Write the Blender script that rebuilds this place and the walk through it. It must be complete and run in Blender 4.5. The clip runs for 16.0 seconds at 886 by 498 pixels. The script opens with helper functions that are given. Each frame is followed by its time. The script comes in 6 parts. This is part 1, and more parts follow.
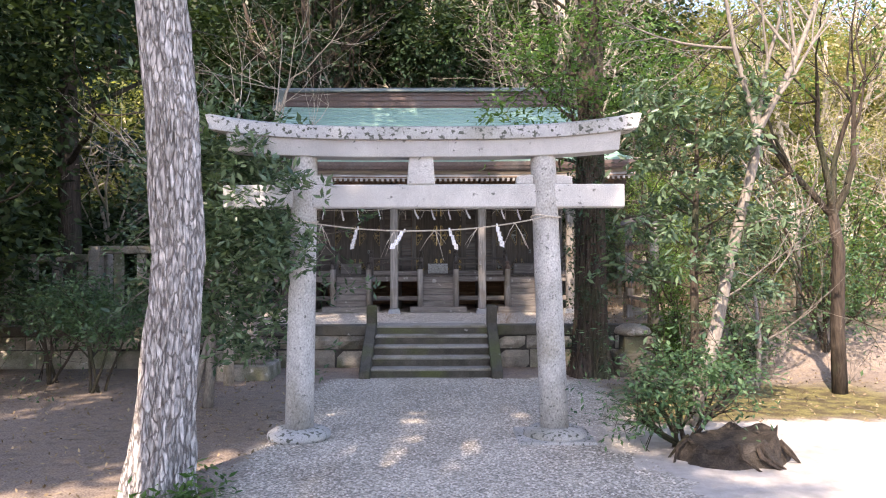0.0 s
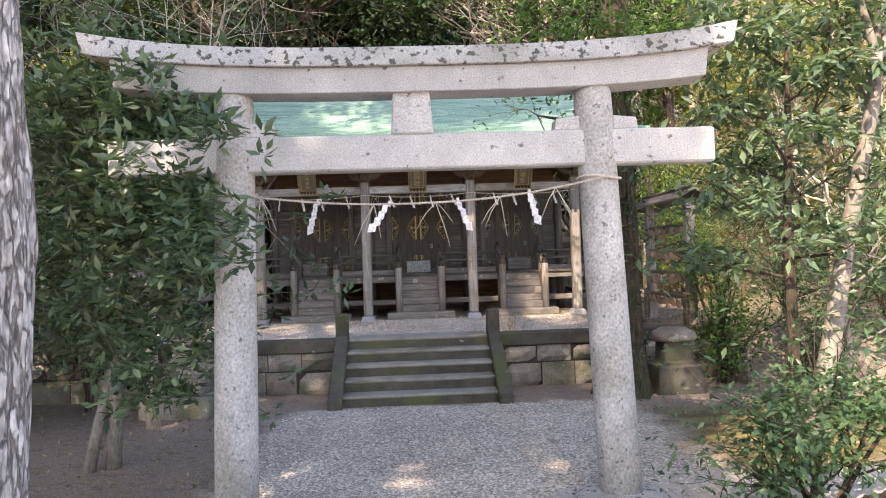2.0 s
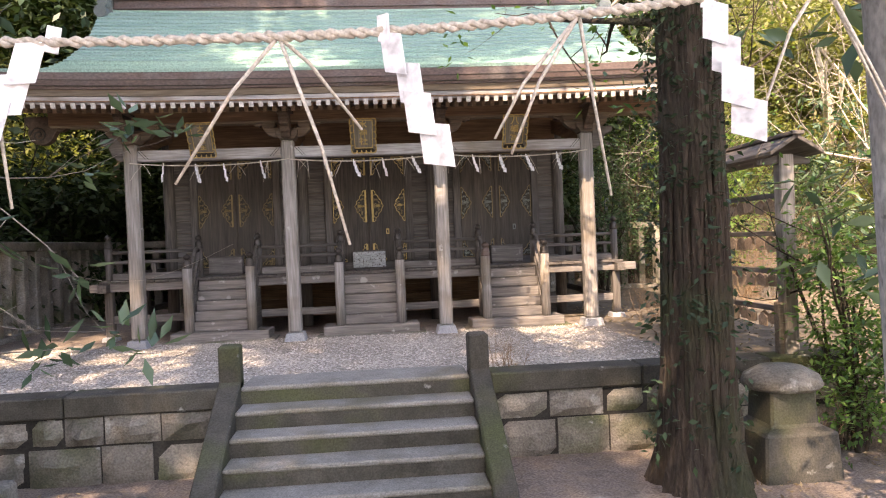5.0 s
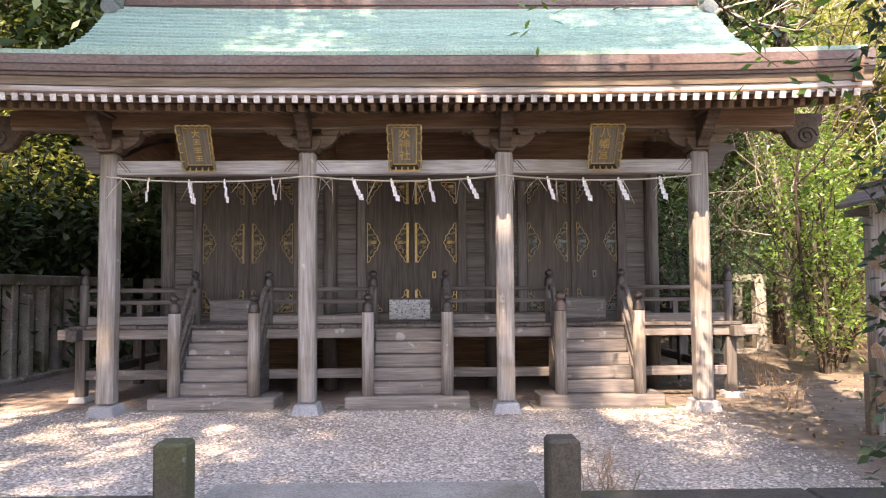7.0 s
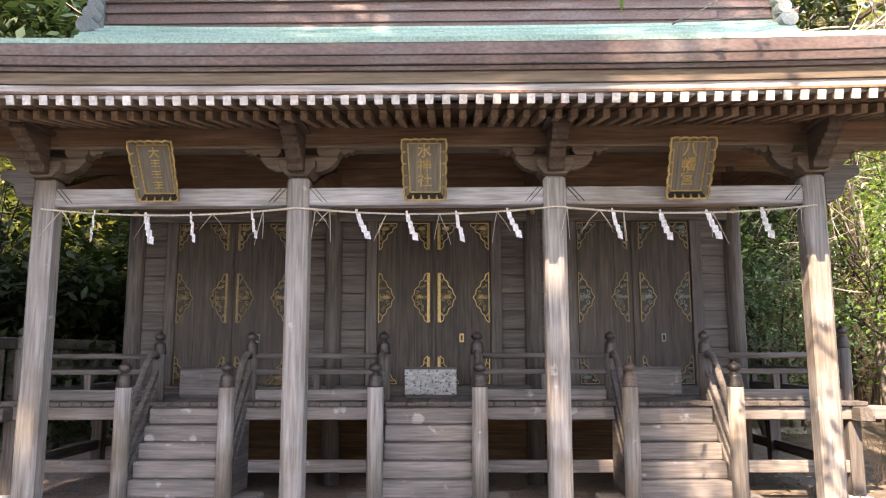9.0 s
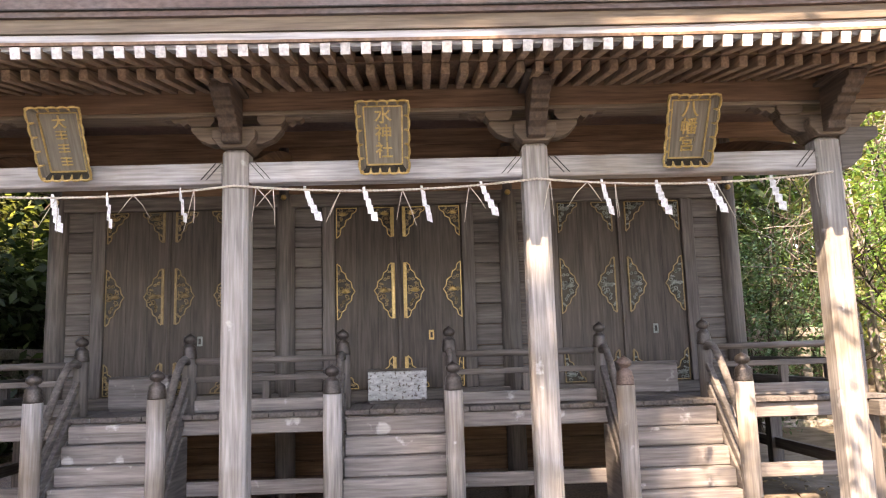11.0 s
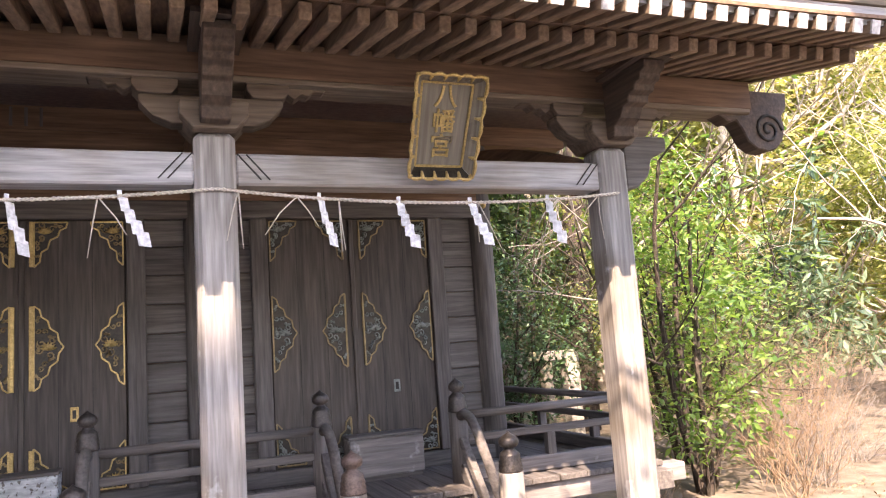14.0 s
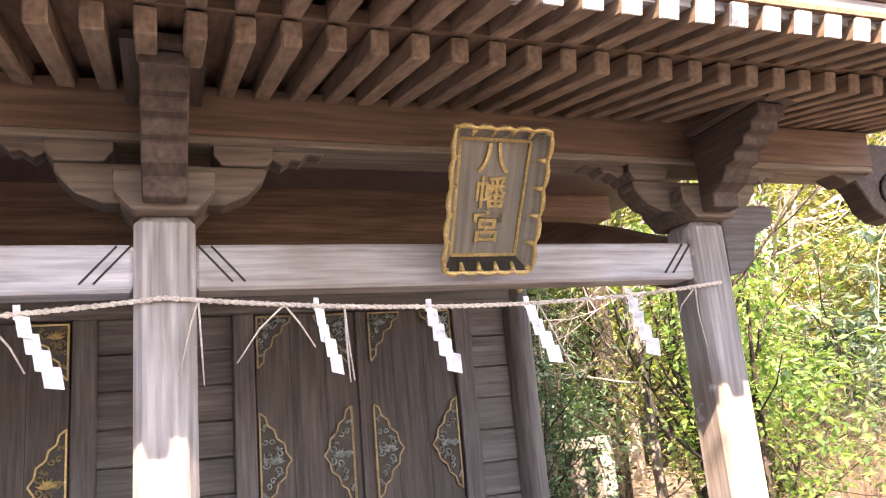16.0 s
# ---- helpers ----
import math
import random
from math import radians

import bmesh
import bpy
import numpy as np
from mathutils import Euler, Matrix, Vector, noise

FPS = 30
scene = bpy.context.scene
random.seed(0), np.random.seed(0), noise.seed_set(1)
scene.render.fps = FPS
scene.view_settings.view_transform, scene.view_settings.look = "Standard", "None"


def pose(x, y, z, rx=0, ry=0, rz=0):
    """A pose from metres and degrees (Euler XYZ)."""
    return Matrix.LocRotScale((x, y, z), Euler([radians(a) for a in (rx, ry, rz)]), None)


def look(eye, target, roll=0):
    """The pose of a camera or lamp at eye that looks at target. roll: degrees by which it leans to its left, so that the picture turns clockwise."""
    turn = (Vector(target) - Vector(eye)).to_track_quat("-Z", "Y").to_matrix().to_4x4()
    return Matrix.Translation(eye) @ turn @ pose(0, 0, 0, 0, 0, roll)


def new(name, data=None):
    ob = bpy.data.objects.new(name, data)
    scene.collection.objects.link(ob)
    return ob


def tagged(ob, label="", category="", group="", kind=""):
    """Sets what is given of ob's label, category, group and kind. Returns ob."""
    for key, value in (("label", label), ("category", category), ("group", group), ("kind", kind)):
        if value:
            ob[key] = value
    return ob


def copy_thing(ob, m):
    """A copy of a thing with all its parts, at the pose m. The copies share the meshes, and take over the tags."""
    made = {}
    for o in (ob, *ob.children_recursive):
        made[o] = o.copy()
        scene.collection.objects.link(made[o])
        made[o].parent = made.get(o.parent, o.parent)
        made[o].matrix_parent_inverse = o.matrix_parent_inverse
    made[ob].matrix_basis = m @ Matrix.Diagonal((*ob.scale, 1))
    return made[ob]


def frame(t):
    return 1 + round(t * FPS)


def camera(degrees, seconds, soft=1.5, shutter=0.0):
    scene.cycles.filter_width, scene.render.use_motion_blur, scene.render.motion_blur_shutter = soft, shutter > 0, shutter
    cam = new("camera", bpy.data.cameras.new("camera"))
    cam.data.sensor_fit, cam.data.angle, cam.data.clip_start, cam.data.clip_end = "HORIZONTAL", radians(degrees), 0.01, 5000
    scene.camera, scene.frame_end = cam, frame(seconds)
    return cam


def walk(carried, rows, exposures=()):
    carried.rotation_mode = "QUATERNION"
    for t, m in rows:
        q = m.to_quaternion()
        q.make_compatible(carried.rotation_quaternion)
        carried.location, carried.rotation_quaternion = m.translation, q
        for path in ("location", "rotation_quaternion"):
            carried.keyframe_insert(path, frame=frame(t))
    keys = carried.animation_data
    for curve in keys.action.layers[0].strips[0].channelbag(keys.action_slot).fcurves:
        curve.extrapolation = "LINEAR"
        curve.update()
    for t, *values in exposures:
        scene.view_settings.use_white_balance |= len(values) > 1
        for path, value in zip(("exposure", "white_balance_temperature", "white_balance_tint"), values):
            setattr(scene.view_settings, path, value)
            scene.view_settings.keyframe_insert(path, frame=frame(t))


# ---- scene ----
cam = camera(62.4, 16.0, soft=1.1)
PATH = [
    (0, (-0.221, 0.005, 1.61), (-0.217, 2.005, 1.636), -0.2),
    (0.5, (-0.29, 0.551, 1.578), (-0.287, 2.551, 1.616), -0.3),
    (1, (-0.335, 1.098, 1.554), (-0.318, 3.097, 1.6), -0.7),
    (1.5, (-0.398, 1.644, 1.526), (-0.35, 3.643, 1.575), -1.1),
    (2, (-0.442, 2.221, 1.529), (-0.35, 4.219, 1.555), -1.9),
    (2.5, (-0.434, 2.794, 1.528), (-0.287, 4.789, 1.528), -2.5),
    (3, (-0.44, 3.358, 1.52), (-0.246, 5.349, 1.485), -2.8),
    (3.5, (-0.364, 3.923, 1.489), (-0.142, 5.91, 1.442), -2.8),
    (4, (-0.295, 4.471, 1.48), (-0.073, 6.458, 1.429), -2.8),
    (4.2, (-0.272, 4.686, 1.508), (-0.053, 6.674, 1.465), -2.8),
    (6.3, (-0.06, 6.882, 1.625), (0.016, 8.88, 1.633), -0.7),
    (6.5, (-0.072, 7.054, 1.622), (-0.005, 9.052, 1.662), -0.5),
    (7, (-0.076, 7.487, 1.598), (-0.045, 9.484, 1.709), -0.4),
    (7.5, (-0.068, 7.894, 1.614), (-0.072, 9.887, 1.782), -0.2),
    (8, (-0.091, 8.299, 1.609), (-0.113, 10.287, 1.829), 0.1),
    (8.2, (-0.089, 8.444, 1.61), (-0.115, 10.43, 1.845), 0.1),
    (10.3, (-0.144, 9.475, 1.649), (-0.158, 11.45, 1.965), -0.8),
    (10.5, (-0.136, 9.521, 1.646), (-0.138, 11.497, 1.955), -1.1),
    (11, (-0.096, 9.602, 1.618), (-0.042, 11.581, 1.899), -1.7),
    (11.5, (-0.052, 9.805, 1.586), (0.128, 11.783, 1.821), -2.3),
    (12, (0.014, 10.101, 1.634), (0.367, 12.06, 1.834), -2.6),
    (12.5, (0.147, 10.334, 1.654), (0.654, 12.259, 1.838), -3.0),
    (13, (0.252, 10.53, 1.767), (0.889, 12.417, 1.949), -3.4),
    (13.5, (0.281, 10.717, 1.89), (0.994, 12.572, 2.115), -3.9),
    (14, (0.338, 10.902, 1.949), (1.064, 12.747, 2.212), -4.1),
    (14.5, (0.366, 11.079, 2.049), (1.104, 12.913, 2.349), -4.4),
    (15, (0.378, 11.291, 2.164), (1.122, 13.115, 2.505), -4.6),
    (15.5, (0.445, 11.497, 2.182), (1.19, 13.313, 2.568), -5.0),
    (16, (0.519, 11.649, 2.222), (1.238, 13.465, 2.652), -5.2),
]
walk(cam, [(t, look(eye, target, roll)) for t, eye, target, roll in PATH],
     exposures=[(0, 1.96, 6800, 21), (2.5, 2.03, 7500, 18), (4, 2.12, 7900, 21), (6.5, 2.75, 7600, 27), (7.5, 2.6, 7400, 25), (8, 2.62, 7300, 23), (10.5, 3.2, 7500, 24), (12, 3.25, 7500, 26), (13, 3.15, 7200, 28), (14, 3.05, 7000, 28), (16, 3.5, 7200, 31)])

# ---- light ----
SUN_AZ, SUN_EL = -22.0, 45.5          # degrees towards +x from -y, and above the horizon
to_sun = Vector((math.sin(radians(SUN_AZ)) * math.cos(radians(SUN_EL)),
                 -math.cos(radians(SUN_AZ)) * math.cos(radians(SUN_EL)), math.sin(radians(SUN_EL))))
world = bpy.data.worlds.new("world")
scene.world = world
world.use_nodes = True
wn = world.node_tree.nodes
sky = wn.new("ShaderNodeTexSky")
sky.sky_type = 'NISHITA'
sky.sun_disc = False
sky.sun_elevation = radians(SUN_EL)
sky.sun_rotation = radians(180 - SUN_AZ)
world.node_tree.links.new(sky.outputs[0], wn["Background"].inputs[0])
wn["Background"].inputs[1].default_value = 0.125
sun_data = bpy.data.lights.new("sun", 'SUN')
sun_data.energy, sun_data.angle, sun_data.color = 3.0, radians(0.5), (1.0, 0.88, 0.70)
sun = new("sun", sun_data)
sun.matrix_world = look(to_sun * 30, (0, 0, 0))

# ---- helpers of this scene ----
rng = np.random.default_rng(7)


class Mesh:
    """Gathers vertices and faces of one part."""
    def __init__(self):
        self.v, self.f, self.s = [], [], []

    def add(self, verts, faces, smooth=False):
        n = len(self.v)
        self.v += [tuple(p) for p in verts]
        self.f += [tuple(i + n for i in f) for f in faces]
        self.s += [smooth] * len(faces)
        return self

    def box(self, x0, x1, y0, y1, z0, z1, m=None):
        p = [(x, y, z) for z in (z0, z1) for y in (y0, y1) for x in (x0, x1)]
        if m is not None:
            p = [m @ Vector(q) for q in p]
        return self.add(p, [(0, 2, 3, 1), (4, 5, 7, 6), (0, 1, 5, 4), (2, 6, 7, 3), (0, 4, 6, 2), (1, 3, 7, 5)])

    def beam(self, a, b, w, h, up=(0, 0, 1)):
        """A straight bar from a to b, w wide and h high."""
        a, b = Vector(a), Vector(b)
        d = (b - a).normalized()
        side = d.cross(Vector(up)).normalized()
        top = side.cross(d)
        p = [q + side * sx * w / 2 + top * sz * h / 2 for q in (a, b) for sz in (-1, 1) for sx in (-1, 1)]
        return self.add(p, [(0, 1, 3, 2), (4, 6, 7, 5), (0, 4, 5, 1), (2, 3, 7, 6), (0, 2, 6, 4), (1, 5, 7, 3)])

    def prism(self, outline, y0, y1, plane="xz", m=None):
        """A flat outline pushed through from y0 to y1."""
        n = len(outline)
        order = {"xz": lambda a, b, c: (a, c, b), "xy": lambda a, b, c: (a, b, c), "yz": lambda a, b, c: (c, a, b)}[plane]
        p = [order(a, b, y0) for a, b in outline] + [order(a, b, y1) for a, b in outline]
        if m is not None:
            p = [m @ Vector(q) for q in p]
        return self.add(p, [tuple(range(n)), tuple(reversed(range(n, 2 * n)))]
                        + [(i, i + n, (i + 1) % n + n, (i + 1) % n) for i in range(n)])

    def lathe(self, profile, seg=20, c=(0, 0, 0)):
        """profile: (radius, z) from below."""
        n = len(profile)
        p = [(c[0] + r * math.cos(a), c[1] + r * math.sin(a), c[2] + z) for r, z in profile
             for a in (2 * math.pi * k / seg for k in range(seg))]
        f = [(i * seg + k, i * seg + (k + 1) % seg, (i + 1) * seg + (k + 1) % seg, (i + 1) * seg + k)
             for i in range(n - 1) for k in range(seg)]
        self.add(p, f, True)
        return self.add([p[k] for k in range(seg)], [tuple(reversed(range(seg)))]).add(
            [p[(n - 1) * seg + k] for k in range(seg)], [tuple(range(seg))])

    def tube(self, pts, radii, seg=10, caps=True, wobble=0.0, sq=1.0):
        pts = [Vector(p) for p in pts]
        if isinstance(radii, (int, float)):
            radii = [radii] * len(pts)
        rings, ref = [], None
        for i, p in enumerate(pts):
            d = (pts[min(i + 1, len(pts) - 1)] - pts[max(i - 1, 0)]).normalized()
            if ref is None:
                ref = d.orthogonal().normalized()
            ref = (ref - d * ref.dot(d)).normalized()
            bi = d.cross(ref)
            for k in range(seg):
                a = 2 * math.pi * k / seg
                r = radii[i]
                if wobble:
                    q = p + (ref * math.cos(a) + bi * math.sin(a)) * r
                    r *= 1 + wobble * (noise.noise(q * 3.0) + 0.6 * noise.noise(Vector((q.x * 14, q.y * 14, q.z * 2.5))))
                rings.append(p + (ref * math.cos(a) + bi * math.sin(a) * sq) * r)
        n = len(pts)
        f = [(i * seg + k, i * seg + (k + 1) % seg, (i + 1) * seg + (k + 1) % seg, (i + 1) * seg + k)
             for i in range(n - 1) for k in range(seg)]
        self.add(rings, f, True)
        if caps:
            self.add(rings[:seg], [tuple(reversed(range(seg)))]).add(rings[-seg:], [tuple(range(seg))])
        return self

    def data(self, name, bevel=0.0):
        me = bpy.data.meshes.new(name)
        me.from_pydata(self.v, [], self.f)
        me.polygons.foreach_set("use_smooth", self.s)
        bm = bmesh.new()
        bm.from_mesh(me)
        bmesh.ops.remove_doubles(bm, verts=bm.verts, dist=1e-5)
        bmesh.ops.recalc_face_normals(bm, faces=bm.faces)
        if bevel:
            es = [e for e in bm.edges if len(e.link_faces) == 2 and e.calc_face_angle(0) > 0.7]
            bmesh.ops.bevel(bm, geom=es, offset=bevel, segments=1, affect='EDGES', clamp_overlap=True)
        bm.to_mesh(me)
        bm.free()
        me.update()
        return me


def world_of(ob):
    m = ob.matrix_parent_inverse @ Matrix.LocRotScale(ob.location, ob.rotation_euler, ob.scale)
    return world_of(ob.parent) @ m if ob.parent else Matrix.LocRotScale(ob.location, ob.rotation_euler, ob.scale)


def part(name, m, material, parent=None, label="", bevel=0.0, world=True):
    """One mesh object under a thing or a part. world: built in world places, else in the parent's own."""
    me = m.data(name, bevel) if isinstance(m, Mesh) else m
    if material and not me.materials:
        me.materials.append(material)
    ob = new(name, me)
    if parent is not None:
        ob.parent = parent
        if world:
            ob.matrix_parent_inverse = world_of(parent).inverted()
    if label:
        ob["label"] = label
    return ob


def thing(name, at, label, category, group="", kind=""):
    ob = new(name)
    ob.empty_display_size = 0.1
    ob.location = at
    return tagged(ob, label, category, group, kind)


def material(name, c1, c2, rough=0.8, scale=(4, 4, 4), fine=40.0, bump=0.3, metal=0.0, c3=None, spots=None, vary=0.12, depth=0.01, spec=0.3, lo=0.3, hi=0.7):
    """Two-scale surface: broad stains from c1 to c2, fine grain, optional stain colour c3 and spots (colour, scale, threshold)."""
    mt = bpy.data.materials.new(name)
    mt.use_nodes = True
    nt = mt.node_tree
    N, L = nt.nodes.new, nt.links.new
    bs = nt.nodes["Principled BSDF"]
    tc = N("ShaderNodeTexCoord")
    info = N("ShaderNodeObjectInfo")
    add = N("ShaderNodeVectorMath")
    comb = N("ShaderNodeMath")
    comb.operation = 'MULTIPLY'
    comb.inputs[1].default_value = 37.0
    L(info.outputs["Random"], comb.inputs[0])
    L(tc.outputs["Object"], add.inputs[0])
    L(comb.outputs[0], add.inputs[1])
    mp = N("ShaderNodeMapping")
    mp.inputs["Scale"].default_value = scale
    L(add.outputs[0], mp.inputs[0])
    n1 = N("ShaderNodeTexNoise")
    n1.inputs["Scale"].default_value, n1.inputs["Detail"].default_value = 1.0, 6.0
    n1.inputs["Roughness"].default_value = 0.65
    L(mp.outputs[0], n1.inputs["Vector"])
    n2 = N("ShaderNodeTexNoise")
    n2.inputs["Scale"].default_value, n2.inputs["Detail"].default_value = fine / max(scale), 4.0
    L(mp.outputs[0], n2.inputs["Vector"])
    r1 = N("ShaderNodeValToRGB")
    r1.color_ramp.elements[0].position, r1.color_ramp.elements[1].position = lo, hi
    r1.color_ramp.elements[0].color, r1.color_ramp.elements[1].color = (*c1, 1), (*c2, 1)
    L(n1.outputs["Fac"], r1.inputs[0])
    col = r1.outputs[0]
    if c3:
        n3 = N("ShaderNodeTexNoise")
        n3.inputs["Scale"].default_value, n3.inputs["Detail"].default_value = 1.7, 8.0
        L(add.outputs[0], n3.inputs["Vector"])
        r3 = N("ShaderNodeValToRGB")
        r3.color_ramp.elements[0].position, r3.color_ramp.elements[1].position = 0.5, 0.68
        L(n3.outputs["Fac"], r3.inputs[0])
        mx = N("ShaderNodeMix")
        mx.data_type = 'RGBA'
        L(r3.outputs[0], mx.inputs["Factor"])
        L(col, mx.inputs[6])
        mx.inputs[7].default_value = (*c3, 1)
        col = mx.outputs[2]
    if spots:
        n4 = N("ShaderNodeTexNoise")
        n4.inputs["Scale"].default_value, n4.inputs["Detail"].default_value = spots[1], 5.0
        L(add.outputs[0], n4.inputs["Vector"])
        r4 = N("ShaderNodeValToRGB")
        r4.color_ramp.elements[0].position, r4.color_ramp.elements[1].position = spots[2], spots[2] + 0.06
        L(n4.outputs["Fac"], r4.inputs[0])
        mx = N("ShaderNodeMix")
        mx.data_type = 'RGBA'
        L(r4.outputs[0], mx.inputs["Factor"])
        L(col, mx.inputs[6])
        mx.inputs[7].default_value = (*spots[0], 1)
        col = mx.outputs[2]
    # grain and a small difference from piece to piece
    g = N("ShaderNodeMapRange")
    g.inputs[1].default_value, g.inputs[2].default_value, g.inputs[3].default_value, g.inputs[4].default_value = 0.25, 0.75, 0.6, 1.3
    L(n2.outputs["Fac"], g.inputs[0])
    pv = N("ShaderNodeMapRange")
    pv.inputs[3].default_value, pv.inputs[4].default_value = 1 - vary, 1 + vary
    L(info.outputs["Random"], pv.inputs[0])
    mm = N("ShaderNodeMath")
    mm.operation = 'MULTIPLY'
    L(g.outputs[0], mm.inputs[0])
    L(pv.outputs[0], mm.inputs[1])
    vm = N("ShaderNodeVectorMath")
    vm.operation = 'SCALE'
    L(col, vm.inputs[0])
    L(mm.outputs[0], vm.inputs["Scale"])
    L(vm.outputs[0], bs.inputs["Base Color"])
    rr = N("ShaderNodeMapRange")
    rr.inputs[3].default_value, rr.inputs[4].default_value = max(0.05, rough - 0.12), min(1, rough + 0.12)
    L(n1.outputs["Fac"], rr.inputs[0])
    L(rr.outputs[0], bs.inputs["Roughness"])
    bs.inputs["Metallic"].default_value = metal
    bs.inputs["Specular IOR Level"].default_value = spec
    if bump:
        sm = N("ShaderNodeMath")
        sm.operation = 'ADD'
        L(n1.outputs["Fac"], sm.inputs[0])
        L(n2.outputs["Fac"], sm.inputs[1])
        b = N("ShaderNodeBump")
        b.inputs["Strength"].default_value, b.inputs["Distance"].default_value = bump, depth
        L(sm.outputs[0], b.inputs["Height"])
        L(b.outputs[0], bs.inputs["Normal"])
    return mt


def leaf_material(name, c1, c2, rough=0.4, trans=0.25, spec=0.4):
    """Leaves that differ one by one, let some light through and are glossy on top."""
    mt = bpy.data.materials.new(name)
    mt.use_nodes = True
    nt = mt.node_tree
    N, L = nt.nodes.new, nt.links.new
    bs = nt.nodes["Principled BSDF"]
    geo = N("ShaderNodeNewGeometry")
    r = N("ShaderNodeValToRGB")
    r.color_ramp.elements[0].color, r.color_ramp.elements[1].color = (*c1, 1), (*c2, 1)
    L(geo.outputs["Random Per Island"], r.inputs[0])
    L(r.outputs[0], bs.inputs["Base Color"])
    bs.inputs["Roughness"].default_value = rough
    bs.inputs["Specular IOR Level"].default_value = spec
    tr = N("ShaderNodeBsdfTranslucent")
    vm = N("ShaderNodeVectorMath")
    vm.operation = 'MULTIPLY'
    vm.inputs[1].default_value = (1.5, 1.6, 0.7)
    L(r.outputs[0], vm.inputs[0])
    L(vm.outputs[0], tr.inputs[0])
    mix = N("ShaderNodeMixShader")
    mix.inputs[0].default_value = trans
    L(bs.outputs[0], mix.inputs[1])
    L(tr.outputs[0], mix.inputs[2])
    L(mix.outputs[0], nt.nodes["Material Output"].inputs[0])
    return mt


def raw_mesh(name, v, tri, mat):
    me = bpy.data.meshes.new(name)
    me.vertices.add(len(v))
    me.vertices.foreach_set("co", v.ravel())
    me.loops.add(tri.size)
    me.loops.foreach_set("vertex_index", tri.ravel().astype(np.int32))
    me.polygons.add(len(tri))
    me.polygons.foreach_set("loop_start", np.arange(0, tri.size, 3, dtype=np.int32))
    me.polygons.foreach_set("loop_total", np.full(len(tri), 3, np.int32))
    me.update(calc_edges=True)
    if mat:
        me.materials.append(mat)
    return me


def leaf_mesh(name, pos, size, mat, seed, droop=0.3, width=0.42, clump=7, spread=0.12, plain=False):
    """Leaves in small sprays round the given places: each a folded blade of its own."""
    g = np.random.default_rng(seed)
    c = np.repeat(np.asarray(pos, float), clump, 0)
    n = len(c)
    d = g.normal(size=(n, 3))
    d[:, 2] = d[:, 2] * 0.55 - droop * 0.4
    d /= np.linalg.norm(d, axis=1)[:, None]
    c = c + d * spread * g.uniform(0.15, 1.0, (n, 1)) + g.normal(size=(n, 3)) * spread * 0.3
    up = np.tile((0, 0, 1.0), (n, 1)) + g.normal(size=(n, 3)) * 0.45
    side = np.cross(d, up)
    side /= np.linalg.norm(side, axis=1)[:, None] + 1e-9
    nor = np.cross(side, d)
    L = size * g.uniform(0.65, 1.25, (n, 1))
    W = L * width * 0.5
    if plain:                                              # far leaves: a blade of two triangles
        v = np.stack([c, c + d * L * 0.5 + side * W, c + d * L - nor * L * droop * 0.3, c + d * L * 0.5 - side * W - nor * W * 0.4], 1).reshape(-1, 3)
        k = np.arange(n)[:, None] * 4
        tri = np.concatenate([k + np.array([[0, 3, 1]]), k + np.array([[1, 3, 2]])], 1).reshape(-1, 3)
        return raw_mesh(name, v, tri, mat)
    v = np.empty((n, 6, 3))
    v[:, 0] = c
    v[:, 1] = c + d * L * 0.45 + side * W - nor * 0
    v[:, 2] = c + d * L * 0.45 - nor * W * 0.35
    v[:, 3] = c + d * L * 0.45 - side * W
    v[:, 4] = c + d * L - nor * L * droop * 0.3
    v[:, 5] = v[:, 4]
    v = v[:, :5].reshape(-1, 3)
    k = np.arange(n)[:, None] * 5
    tri = np.concatenate([k + np.array([[0, 2, 1]]), k + np.array([[0, 3, 2]]), k + np.array([[1, 2, 4]]), k + np.array([[2, 3, 4]])], 1).reshape(-1, 3)
    return raw_mesh(name, v, tri, mat)


def blob_points(blobs, n, seed, shell=0.55):
    """Places in ellipsoids (x, y, z, rx, ry, rz), thinner inside, with gaps."""
    g = np.random.default_rng(seed)
    vol = np.array([b[3] * b[4] * b[5] for b in blobs])
    pick = g.choice(len(blobs), n, p=vol / vol.sum())
    b = np.array(blobs, float)[pick]
    d = g.normal(size=(n, 3))
    d /= np.linalg.norm(d, axis=1)[:, None]
    r = g.uniform(shell ** 3, 1, (n, 1)) ** (1 / 3) * g.uniform(0.86, 1.12, (n, 1))
    return b[:, :3] + d * r * b[:, 3:]


def branch(m, a, d, length, r, depth, g, tips, seg=6, bend=0.35, kids=3):
    """A limb that bends and forks; the ends of its twigs go into tips."""
    pts, rad = [Vector(a)], [r]
    d = Vector(d).normalized()
    n = 5
    for i in range(n):
        d = (d + Vector(g.normal(size=3)) * bend * 0.4 + Vector((0, 0, 0.05))).normalized()
        pts.append(pts[-1] + d * length / n)
        rad.append(r * (1 - 0.6 * (i + 1) / n))
    m.tube(pts, rad, seg, caps=False)
    tips.append(tuple(pts[-1]))
    if depth > 0:
        for k in range(kids):
            i = int(g.integers(2, n + 1))
            e = (d + Vector(g.normal(size=3)) * 0.75).normalized()
            branch(m, pts[i], e, length * g.uniform(0.5, 0.8), rad[i] * 0.7, depth - 1, g, tips, max(4, seg - 1), bend, kids)


